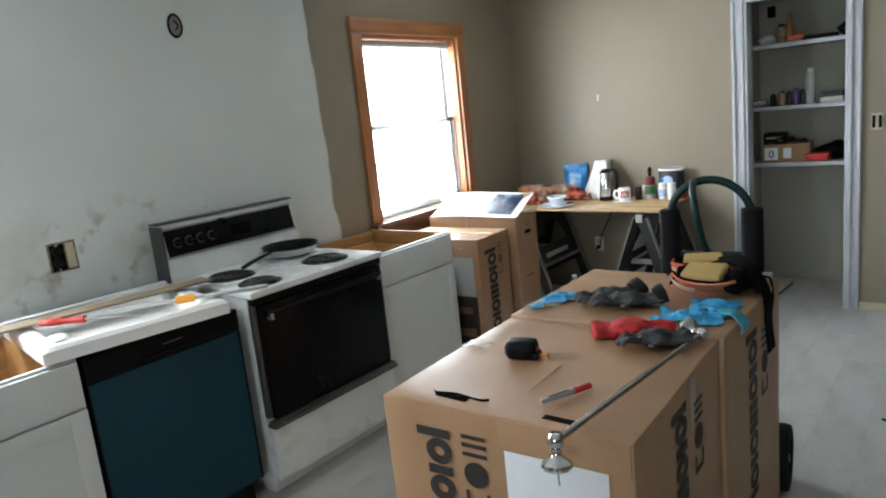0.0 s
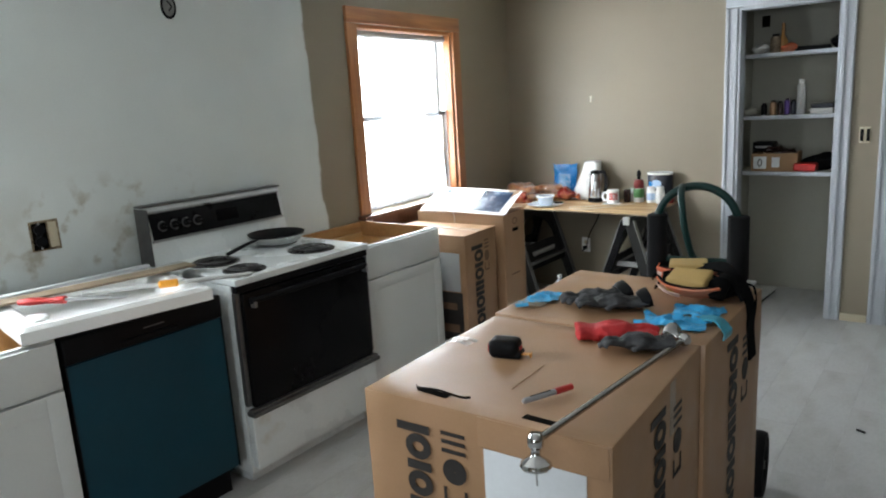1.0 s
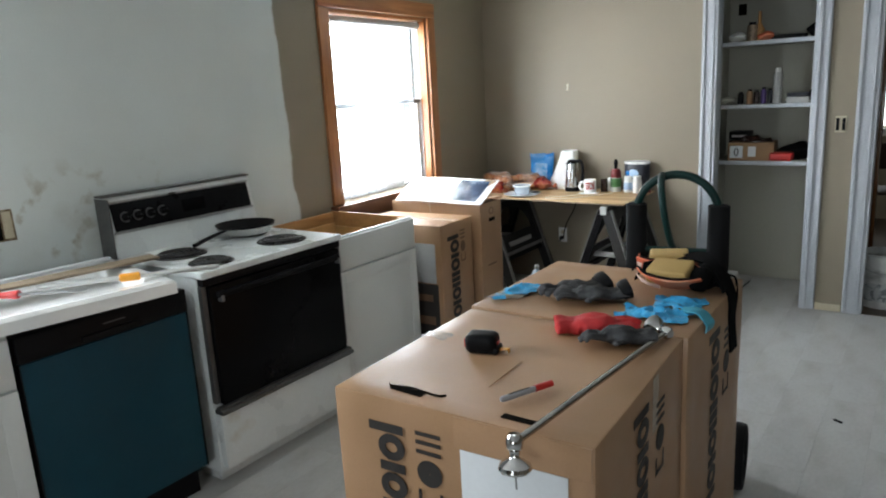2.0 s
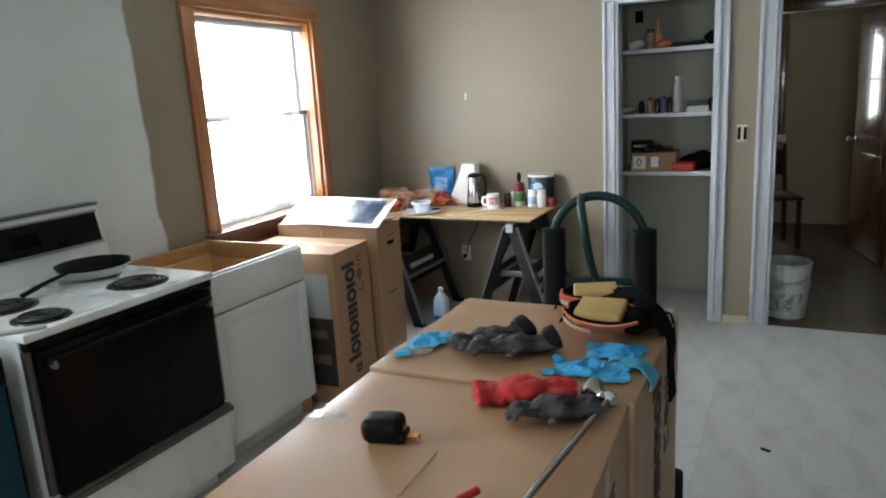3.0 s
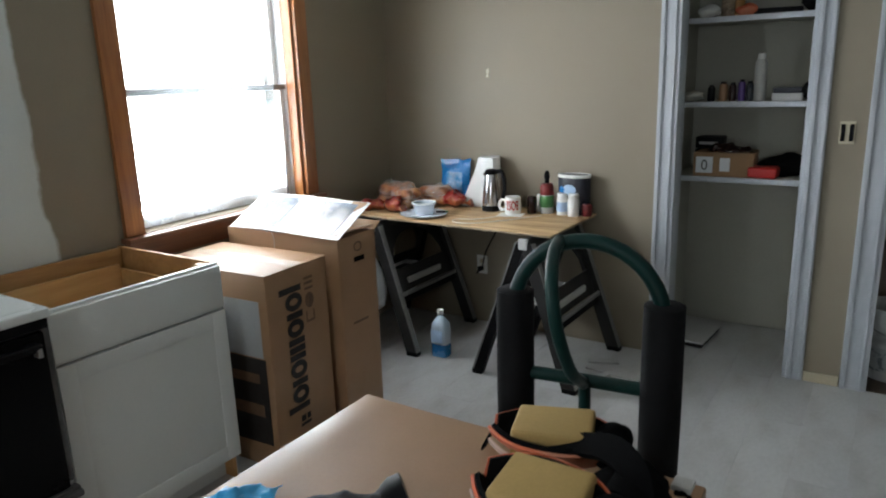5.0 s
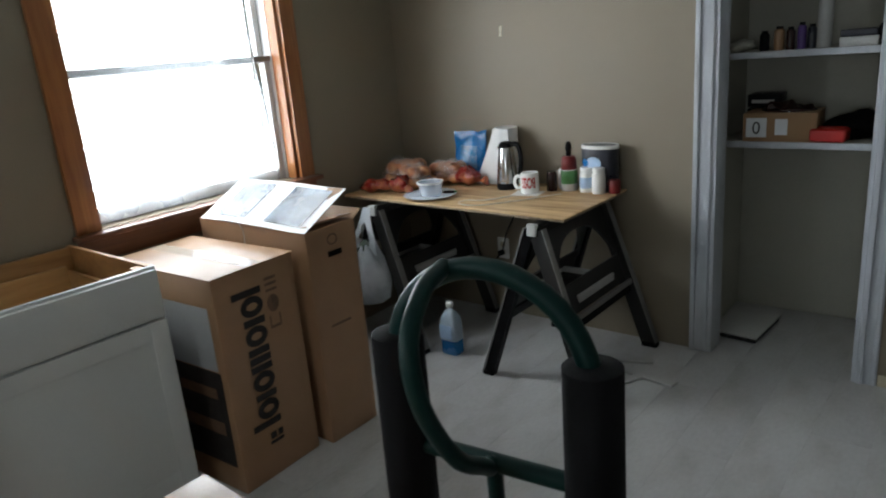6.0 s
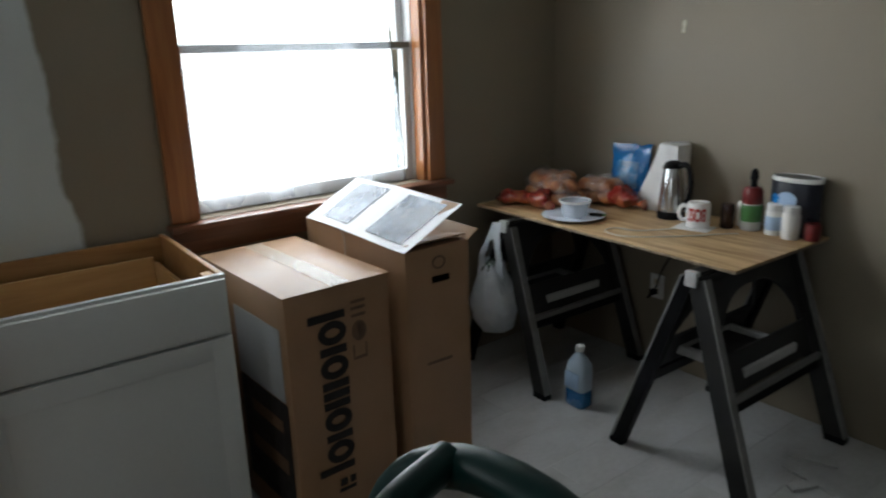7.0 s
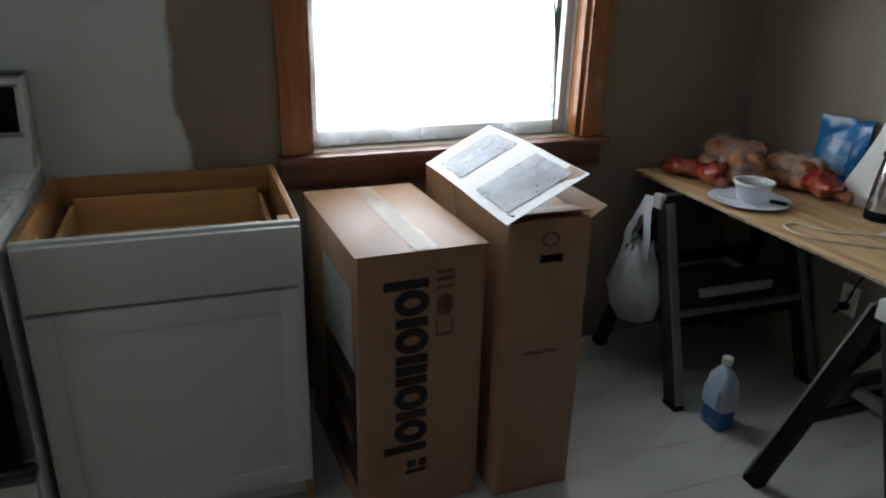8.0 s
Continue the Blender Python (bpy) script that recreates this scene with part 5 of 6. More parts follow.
def knee_pad(m, label):
    """A boat-shaped shell, open side up, with a foam cushion in it: long way along x."""
    e = thing("knee_pad", m, label, "knee pad", "knee pads")

    def shell(u, v):
        a, b = (u - 0.5) * 2, (v - 0.5) * 2
        return Vector((0.108 * a, -0.012 + (0.072 * b) * (1 - 0.70 * abs(a) ** 2.6), 0.003 + 0.064 * (0.55 * a ** 2 * (1 - b * b) + abs(b) ** 1.5)))

    def lining(u, v):
        p = shell(u, v)
        return Vector((p.x * 0.95, -0.008 + (p.y + 0.008) * 0.90, p.z + 0.002))

    def edge(t):
        p = shell(0.03 + 0.45 * t, 0.05)
        return p + Vector((0, -0.004, -0.016))

    part("shell", grid(22, 16, shell, 0.005), M_ORANGE, e, "orange plastic shell")
    part("scuffed_edge", ribbon([edge(k / 14) for k in range(15)], 0.015, 0.0035, (0, -0.5, 1)), M_SCUFF, e, "pale scuffed shell edge")
    part("lining", grid(22, 16, lining, 0.008), M_FABRIC, e, "black fabric lining")
    part("foam_block", rough_up(moved(box(-0.066, 0.058, -0.050, 0.044, 0.036, 0.084, 0.008, 3), pose(0, -0.006, 0, 0, 0, 7)), 0.005, 14), M_YFOAM, e, "yellow foam block")
    part("cover", rough_up(ball(0.086, 0.010, 0.046, 0.036, 0.060, 0.026, 18), 0.012, 22), M_FABRIC, e, "black fabric cover")
    part("back_fold", rough_up(sweep(smooth_path([(-0.095, 0.005, 0.044), (-0.03, 0.046, 0.048), (0.05, 0.048, 0.050), (0.09, 0.03, 0.050)], 6), 0.010, 10), 0.005, 40), M_FABRIC, e, "black folded fabric edge")
    part("pull_tab", rough_up(ribbon(smooth_path([(-0.095, 0.004, 0.040), (-0.115, 0.0, 0.032), (-0.124, -0.012, 0.012)]), 0.020, 0.004, (0, 1, 0)), 0.004, 50), M_FABRIC, e, "short black pull tab")
    return e


knee_pad(pose(-0.530, 2.448, ZT + 0.010, 13, 2, -8), "orange knee pad with yellow foam, lying open side up")
knee_pad(pose(-0.590, 2.606, ZT + 0.006, 2, 0, 10), "orange knee pad lying behind its twin, foam showing")
strap = thing("pad_strap", pose(-0.446, 2.475, ZT), "tangle of wide black knee pad straps", "strap")
part("strap_loop", ribbon(smooth_path([(-0.150, 0.075, 0.060), (-0.09, 0.085, 0.078), (-0.03, 0.07, 0.094), (0.02, 0.03, 0.086), (0.05, -0.02, 0.05)]), 0.045, 0.010, (0.35, 1, 0.55)), M_FABRIC, strap)
part("strap_loop", ribbon(smooth_path([(-0.03, 0.03, 0.055), (0.0, 0.03, 0.080), (0.04, 0.01, 0.07), (0.075, -0.01, 0.02)]), 0.075, 0.010, (0, 1, 0.1)), M_FABRIC, strap)
part("strap_end", ribbon(smooth_path([(0.02, 0.03, 0.08), (0.06, 0.02, 0.05), (0.088, 0.015, -0.02), (0.084, 0.03, -0.10), (0.087, 0.055, -0.20)]), 0.058, 0.008, (0.1, 1, 0.1)), M_FABRIC, strap, "hanging strap end")
part("webbing", rough_up(ball(-0.005, 0.055, 0.035, 0.055, 0.09, 0.038, 18), 0.02, 22), M_FABRIC, strap, "bunched black webbing")
part("cord_loop", sweep(smooth_path([(0.055, 0.10, 0.035), (0.073, 0.115, 0.022), (0.083, 0.10, -0.03), (0.084, 0.06, -0.09)]), 0.004, 6), M_FABRIC, strap, "thin black cord loop")
part("buckle", box(0.045, 0.075, 0.11, 0.14, 0.03, 0.04, 0.003), M_LIGHTGREY, strap, "pale plastic buckle")


# ---------------------------------------------------------------- hand truck
def dolly():
    e = thing("dolly", pose(-0.658, 2.900, 0, 0, 0, 7), "dark green tube hand truck with black foam grips", "hand truck")
    H = 0.150
    arch = [(-H, 0, 1.0)] + [(-H * math.cos(a), 0, 1.035 + 0.150 * math.sin(a)) for a in [math.pi * k / 20 for k in range(21)]] + [(H, 0, 1.0)]
    part("bow", sweep([Vector(p) for p in arch], 0.0155, 16), M_GREEN, e)
    for sx in (-1, 1):
        part("side_rail", sweep([(sx * H, 0, 0.10), (sx * H, 0, 0.6), (sx * H, 0, 1.01)], 0.0125, 14), M_GREEN, e)
        part("foam_sleeve", sweep([(sx * H, 0, 0.66), (sx * H, 0, 0.662), (sx * H, 0, 0.86), (sx * H, 0, 1.070), (sx * H, 0, 1.074)], [0.030, 0.039, 0.040, 0.039, 0.030], 24), M_FOAM, e, "black foam sleeve")
        w_ = part("wheel", moved(lathe([(0.04, -0.018), (0.06, -0.014), (0.085, -0.014), (0.085, 0.014), (0.06, 0.014), (0.04, 0.018), (0.012, 0.024), (0.012, -0.024), (0.04, -0.018)], 28), pose(sx * 0.255, -0.09, 0.127, 0, 90, 0)), M_STEEL, e, "grey steel wheel disc")
        part("tyre", moved(lathe([(0.085, -0.022), (0.105, -0.030), (0.122, -0.026), (0.127, -0.010), (0.127, 0.010), (0.122, 0.026), (0.105, 0.030), (0.085, 0.022), (0.085, -0.022)], 36), pose(sx * 0.255, -0.09, 0.127, 0, 90, 0)), M_FOAM, w_, "worn black rubber tyre")
        part("axle_bracket", join(box(sx * H - 0.006, sx * H + 0.006, -0.10, 0.012, 0.10, 0.15, 0.002)), M_GREEN, e)
    part("axle", sweep([(-0.275, -0.09, 0.127), (0.275, -0.09, 0.127)], 0.008, 10), M_STEEL, e)
    for z in (0.892, 0.52, 0.17):
        part("crossbar", sweep([(-H, 0, z), (0, 0, z), (H, 0, z)], 0.014, 12), M_GREEN, e)
    part("rear_loop", sweep(smooth_path([(-0.055, -0.004, 1.183), (-0.045, -0.075, 1.172), (-0.03, -0.135, 1.125), (-0.018, -0.135, 1.04), (-0.006, -0.085, 0.945), (0.0, -0.02, 0.895), (0.0, 0.0, 0.86), (0.0, 0.0, 0.52), (0, 0, 0.17)], 8), 0.0125, 14), M_GREEN, e, "green loop handle")
    part("toe_plate", join(box(-0.19, 0.19, 0.0, 0.19, 0.0, 0.008, 0.002), box(-0.19, 0.19, -0.006, 0.002, 0.0, 0.11, 0.002)), M_GREEN, e, "green steel toe plate")


dolly()


# ---------------------------------------------------------------- work table by the north wall
def sawhorse(m, label):
    """A folding plastic sawhorse: the rail runs along y, the legs splay along x."""
    e = thing("sawhorse", m, label, "sawhorse", "sawhorses")
    L = 0.60
    part("top_rail", join(box(-0.028, 0.028, 0, L, 0.69, 0.722, 0.005), box(-0.020, 0.020, 0.0, L, 0.722, 0.734, 0.003)), M_GREYPLASTIC, e)
    for y in (0.0, L):
        part("end_cap", box(-0.022, 0.022, y - 0.012, y + 0.012, 0.685, 0.738, 0.005), M_LIGHTGREY, e, "pale end cap")
    for sx in (-1, 1):
        for y, y2 in ((0.012, -0.012), (L - 0.012, L + 0.012)):
            foot = Vector((sx * 0.255, y2, 0.0))
            head = Vector((sx * 0.018, y, 0.705))
            wide = 0.050 if sx < 0 else 0.066
            # black legs on the -x side, dark grey ones on the +x side
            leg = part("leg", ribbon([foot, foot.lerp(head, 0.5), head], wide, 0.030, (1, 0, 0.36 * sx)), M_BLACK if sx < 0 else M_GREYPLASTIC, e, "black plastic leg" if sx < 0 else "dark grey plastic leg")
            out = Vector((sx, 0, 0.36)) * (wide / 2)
            # pale outer strip: wear plus the window light painted on
            part("leg_edge", ribbon([foot + out + Vector((0, 0, 0.012)), head + out * 0.9], 0.008 if sx < 0 else 0.005, 0.034, (1, 0, 0.36 * sx)), M_LEGEDGE, leg, "worn grey leg edge with window light in its colour")
            part("foot_pad", moved(box(-wide * 0.55, wide * 0.55, -0.022, 0.022, 0.0, 0.024, 0.005), Matrix.Translation(foot)), M_BLACK, leg, "black rubber foot")
        a, b = Vector((sx * 0.155, 0.0, 0.30)), Vector((sx * 0.155, L, 0.30))
        part("side_brace", ribbon([a, b], 0.05, 0.016, (0.35 * sx, 0, -1)), M_BLACK, e, "black side brace")
        # added dark strip that stands in for the shadow under the tray
        part("shade_panel", ribbon([(sx * 0.123, 0.03, 0.395), (sx * 0.123, L - 0.03, 0.395)], 0.13, 0.010, (0.35 * sx, 0, -1)), M_GREYPLASTIC, e, "dark grey panel standing for the shade between the legs")
        # pale strip for the light that catches the brace's top
        part("brace_edge", ribbon([a + Vector((0.012 * sx, 0, 0.028)), b + Vector((0.012 * sx, 0, 0.028))], 0.014, 0.022, (1, 0, 0)), M_LEGEDGE, e, "worn brace edge with light on its top in the colour")

        def gusset(u, v, sx=sx):
            y = 0.02 + (L - 0.04) * u
            z = 0.70 - (1 - v) * (0.055 + 0.22 * abs(2 * u - 1) ** 3)
            return Vector((sx * (0.020 + (0.705 - z) * 0.336), y, z))

        part("gusset", grid(20, 4, gusset, 0.012), M_GREYPLASTIC, e, "arched dark grey gusset")
    t = part("tray", join(box(-0.125, 0.125, 0.16, 0.44, 0.372, 0.380, 0.002)), M_GREYPLASTIC, e, "grey fold-out tray")
    part("tray_rim", join(box(-0.14, 0.14, 0.13, 0.155, 0.365, 0.40, 0.006), box(-0.14, 0.14, 0.445, 0.47, 0.365, 0.40, 0.006), box(-0.14, -0.115, 0.155, 0.445, 0.365, 0.40, 0.006), box(0.115, 0.14, 0.155, 0.445, 0.365, 0.40, 0.006)), M_LIGHTGREY, t, "pale tray rim")
    return e


sh = sawhorse(pose(-1.625, 4.56, 0), "black and grey folding plastic sawhorse holding up the tabletop")
copy_thing(sh, pose(-2.565, 4.58, 0))


def tabletop():
    e = thing("tabletop", pose(-2.19, 4.94, 0.738), "thin pale plywood sheet laid over two sawhorses", "tabletop")

    def slab(z0, z1, inset):
        bm = bmesh.new()
        f = bm.faces.new([bm.verts.new((x + 2.19 + inset * sx, y - 4.94 + inset * sy, z0)) for x, y, sx, sy in ((-2.862, 4.672, 1, 1), (-1.510, 4.620, -1, 1), (-1.508, 5.228, -1, -1), (-2.872, 5.232, 1, -1))])
        for v in bmesh.ops.extrude_face_region(bm, geom=[f])["geom"]:
            if isinstance(v, bmesh.types.BMVert):
                v.co.z = z1
        bmesh.ops.bevel(bm, geom=bm.edges[:], offset=0.001, segments=1, affect="EDGES")
        return bm

    part("core_ply", slab(0.0, 0.0092, 0.0012), M_STRIP, e, "darker plywood core showing at the edge", smooth=False)
    part("face_veneer", slab(0.0094, 0.014, 0.0), M_PLY, e, smooth=False)


tabletop()
TZ = 0.7525


def kettle():
    e = thing("steel_flask", pose(-2.085, 5.08, TZ, 0, 0, -10), "stainless thermal coffee pot with black base and handle", "coffee pot")
    part("base", lathe([(0, 0), (0.053, 0), (0.055, 0.006), (0.055, 0.028), (0.053, 0.032), (0, 0.032)], 28), M_BLACK, e, "black plastic base")
    part("body", lathe([(0.053, 0.030), (0.053, 0.04), (0.050, 0.09), (0.044, 0.15), (0.037, 0.20), (0.034, 0.21), (0, 0.21)], 32), M_BRUSHED, e)
    part("lid", lathe([(0.0355, 0.208), (0.037, 0.214), (0.034, 0.228), (0.022, 0.236), (0, 0.238)], 28), M_BLACK, e, "black lid")
    part("grip", sweep(smooth_path([(0.03, 0, 0.222), (0.075, 0, 0.225), (0.096, 0, 0.17), (0.088, 0, 0.09), (0.06, 0, 0.05)]), 0.0095, 10, 1.3), M_BLACK, e, "black handle")
    part("spout", moved(box(-0.052, -0.03, -0.01, 0.01, 0.196, 0.215, 0.005), I), M_BRUSHED, e)


kettle()


def towel_roll():
    e = thing("paper_towel_roll", pose(-2.142, 5.172, TZ), "white paper towel roll with a loose sheet hanging", "paper towel")
    part("roll", lathe([(0.02, 0.0), (0.058, 0.0), (0.060, 0.003), (0.060, 0.292), (0.057, 0.295), (0.02, 0.295), (0.02, 0.0)], 32), M_PAPER, e)
    part("core", lathe([(0.0175, 0.002), (0.0195, 0.002), (0.0195, 0.278), (0.0175, 0.278), (0.0175, 0.002)], 20), M_CARD, e, "brown cardboard core")

    def sheet(u, v):
        x = -0.058 - 0.125 * (1 - v) ** 1.3 * u
        return Vector((x + 0.11 * (1 - u), -0.058 * (1 - 0.3 * u) + 0.006 * math.sin(v * 4 + u * 3), 0.002 + v * 0.288))

    part("loose_sheet", grid(12, 14, sheet, 0.0012), M_PAPER, e)


towel_roll()


def mug():
    e = thing("mug", pose(-1.918, 5.022, TZ + 0.003, 0, 0, 0), "white ceramic mug turned upside down with red lettering", "mug")
    part("body", lathe([(0.043, 0.0), (0.045, 0.002), (0.0445, 0.09), (0.041, 0.097), (0.036, 0.098), (0.034, 0.095), (0, 0.095), (0, 0.09), (0.0405, 0.088), (0.041, 0.0), (0.043, 0.0)], 36), M_CERAMIC, e)
    part("ear", sweep(smooth_path([(-0.040, -0.012, 0.025), (-0.062, -0.018, 0.022), (-0.073, -0.022, 0.048), (-0.062, -0.018, 0.076), (-0.040, -0.012, 0.073)]), 0.0065, 10, 1.3), M_CERAMIC, e, "white mug ear")
    cu = bpy.data.curves.new("letters", "FONT")
    cu.body, cu.size, cu.extrude, cu.align_x, cu.offset = "BOSS", 0.052, 0.0, "CENTER", 0.0016
    tmp = new("letters", cu)
    me = bpy.data.meshes.new_from_object(tmp.evaluated_get(bpy.context.evaluated_depsgraph_get()))
    bpy.data.objects.remove(tmp)
    bm = bmesh.new()
    bm.from_mesh(me)
    bmesh.ops.subdivide_edges(bm, edges=bm.edges[:], cuts=1)
    for v in bm.verts:
        x, z = -v.co.x * 0.60, 0.076 - v.co.y * 1.35
        a = x / 0.0455 - math.pi / 2 + 0.42
        v.co = Vector((0.0455 * math.cos(a), 0.0455 * math.sin(a), z))
    part("letters", bm, M_RED, e, "red printed word", smooth=False)


mug()
solo("paper_napkin", rough_up(grid(8, 8, lambda u, v: Vector((-0.07 + 0.14 * u, -0.06 + 0.11 * v, 0.0012)), 0.001), 0.0008, 30), M_PAPER, pose(-1.92, 5.005, TZ, 0, 0, 12), "white folded napkin under the mug", "napkin")


def plate_and_tub():
    solo("dinner_plate", lathe([(0, 0.003), (0.08, 0.003), (0.10, 0.008), (0.134, 0.017), (0.136, 0.019), (0.132, 0.019), (0.098, 0.012), (0.08, 0.0075), (0, 0.0075)], 44), M_PLATEBLUE, pose(-2.355, 4.785, TZ - 0.003), "pale plate with a small dark pattern", "plate")
    e = thing("plastic_tub", pose(-2.362, 4.800, TZ + 0.005), "cloudy plastic food tub standing on the plate", "tub")
    part("bowl", lathe([(0, 0), (0.048, 0), (0.052, 0.004), (0.062, 0.062), (0.066, 0.064), (0.067, 0.067), (0.061, 0.067), (0.05, 0.006), (0, 0.004)], 36), M_CLEAR, e)
    part("rim", lathe([(0.062, 0.060), (0.068, 0.062), (0.0685, 0.070), (0.062, 0.070), (0.062, 0.060)], 36), M_WHITEPL, e, "white tub rim")
    k = thing("pocket_knife", pose(-2.262, 4.830, TZ + 0.016, 0, 0, 30), "small black and green knife on the plate", "knife")
    part("grip", box(-0.035, 0.02, -0.009, 0.009, 0, 0.012, 0.004), M_BLACK, k)
    part("clip", box(0.02, 0.035, -0.007, 0.007, 0.002, 0.010, 0.003), M_GREENPL, k, "green end")


plate_and_tub()


def pouch():
    e = thing("snack_pouch", pose(-2.395, 5.190, TZ, -4, 0, 8), "shiny blue stand-up pouch leaning by the wall", "pouch")

    def face(sgn, inset=0.0):
        def f(u, v):
            a = (u - 0.5) * 2
            belly = math.sin(math.pi * min(1, v * 1.05 + 0.06)) ** 0.7 * (1 - a * a) * 0.034
            w = 0.098 * (0.86 + 0.14 * v)
            return Vector((a * w, sgn * (belly + 0.0025), v * 0.268 + 0.0035 * math.sin(a * 9) * v))
        return f

    part("front", rough_up(grid(16, 20, face(-1)), 0.006, 28), M_BLUEBAG, e)
    part("rear", rough_up(grid(16, 20, face(1)), 0.006, 28), M_BLUEBAG, e)
    g = face(-1)
    part("print_panel", rough_up(grid(10, 12, lambda u, v: g(0.22 + 0.56 * u, 0.26 + 0.46 * v) + Vector((0, -0.003, 0))), 0.006, 28), M_BAGPIC, e, "pale printed panel")


pouch()


def bread_bag(x, y, rz, l, w, h, material, label, seed, name="bread_bag"):
    e = thing(name, pose(x, y, TZ, 0, 0, rz), label, "bread bag", "food bags")
    bm = rough_up(ball(0, 0, h * 0.5, l / 2, w / 2, h / 2, 24), 0.022, 18, seed)
    for v in bm.verts:
        v.co.z = max(0.001, v.co.z)
        k = Vector((v.co.x * 45 + seed, v.co.y * 45, v.co.z * 45))
        v.co *= 1 + (0.11 if material is M_BREAD else 0.16) * noise.noise(k)
    b = part("bag", bm, M_CRINKLE if material is M_BREAD else material, e, "clear crinkled film" if material is M_BREAD else "")
    if material is M_BREAD:
        rng = random.Random(int(seed * 10))
        r = w * 0.27
        spots = [(dx, dy, dz) for dz in (0.30, 0.66) for dx in (-0.25, 0.0, 0.25) for dy in (-0.19, 0.19)]
        for dx, dy, dz in spots:
            k = 0.82 if dz > 0.5 else 1
            part("roll", rough_up(ball(dx * l * k + rng.uniform(-0.008, 0.008), dy * w * k * 1.15, dz * h, r * 1.05, r * 0.95, h * 0.24, 14), 0.006, 30, seed + dx), M_BREAD, b)
    p = smooth_path([(l * 0.42, 0, h * 0.4), (l * 0.56, 0.01, h * 0.30), (l * 0.70, 0.02, h * 0.35)], 5)
    part("twisted_end", rough_up(sweep(p, [0.016, 0.012, 0.008, 0.006, 0.006, 0.008, 0.012, 0.016, 0.02, 0.024, 0.026][:len(p)], 10), 0.006, 60, seed), M_CRINKLE if material is M_BREAD else M_SNACK, e, "twisted bag end")
    return e


bread_bag(-2.69, 4.99, 30, 0.26, 0.18, 0.155, M_BREAD, "bag of brown bread rolls in clear plastic", 1.0)
bread_bag(-2.57, 4.925, -20, 0.20, 0.15, 0.14, M_BREAD, "clear bag with orange-brown rolls", 2.0)
bread_bag(-2.48, 5.09, 10, 0.26, 0.15, 0.13, M_BREAD, "long clear bag of sliced brown bread", 3.0)
bread_bag(-2.345, 5.09, -12, 0.18, 0.11, 0.095, M_SNACK, "red and orange printed snack packet", 4.0, "snack_packet")
bread_bag(-2.74, 4.785, 25, 0.17, 0.10, 0.065, M_SNACK, "red printed snack packet lying flat", 5.0, "snack_packet")
bread_bag(-2.585, 4.82, -35, 0.15, 0.10, 0.085, M_SNACK, "small red printed snack packet", 6.0, "snack_packet")


def bottle(name, x, y, prof, material, label, category="bottle", extra=(), z=TZ):
    e = thing(name, pose(x, y, z), label, category)
    part("body", lathe(prof, 24), material, e)
    for pn, pr, mt, lb_ in extra:
        part(pn, lathe(pr, 24), mt, e, lb_)
    return e


bottle("sauce_bottle", -1.765, 5.135, [(0, 0), (0.036, 0), (0.038, 0.004), (0.038, 0.10), (0.030, 0.13), (0, 0.135)], M_LIGHTGREY, "squat sauce bottle with green label and red top",
       extra=(("label_band", [(0.0385, 0.035), (0.039, 0.036), (0.039, 0.098), (0.0385, 0.099)], M_GREENPL, "green paper label"),
              ("collar", [(0.037, 0.102), (0.038, 0.104), (0.036, 0.150), (0.028, 0.165), (0, 0.168)], M_DARKRED, "red upper sleeve"),
              ("nozzle", [(0.012, 0.166), (0.012, 0.19), (0.016, 0.195), (0.014, 0.222), (0.006, 0.235), (0, 0.235)], M_BLACK, "black spout cap")))
bottle("dark_jar", -1.838, 5.095, [(0, 0), (0.024, 0), (0.026, 0.004), (0.026, 0.085), (0.022, 0.095), (0, 0.097)], M_DARKJAR, "small dark brown jar", "jar")
bottle("white_jar", -1.815, 5.165, [(0, 0), (0.02, 0), (0.022, 0.004), (0.022, 0.09), (0.018, 0.096), (0, 0.098)], M_WHITEPL, "small white lidded jar", "jar")
for x, y, h in ((-1.668, 5.125, 0.115), (-1.597, 5.11, 0.118)):
    bottle("white_bottle", x, y, [(0, 0), (0.029, 0), (0.031, 0.004), (0.031, h - 0.03), (0.026, h - 0.02), (0, h - 0.018)], M_WHITEPL, "small white plastic bottle with pale cap",
           extra=(("cap", [(0.0275, h - 0.026), (0.029, h - 0.022), (0.029, h), (0.026, h + 0.003), (0, h + 0.003)], M_CERAMIC, "ribbed white cap"),
                  ("label_band", [(0.0313, 0.02), (0.0318, 0.021), (0.0318, h - 0.045), (0.0313, h - 0.044)], M_PALEBLUE if x < -1.62 else M_PAPER, "small printed label")))


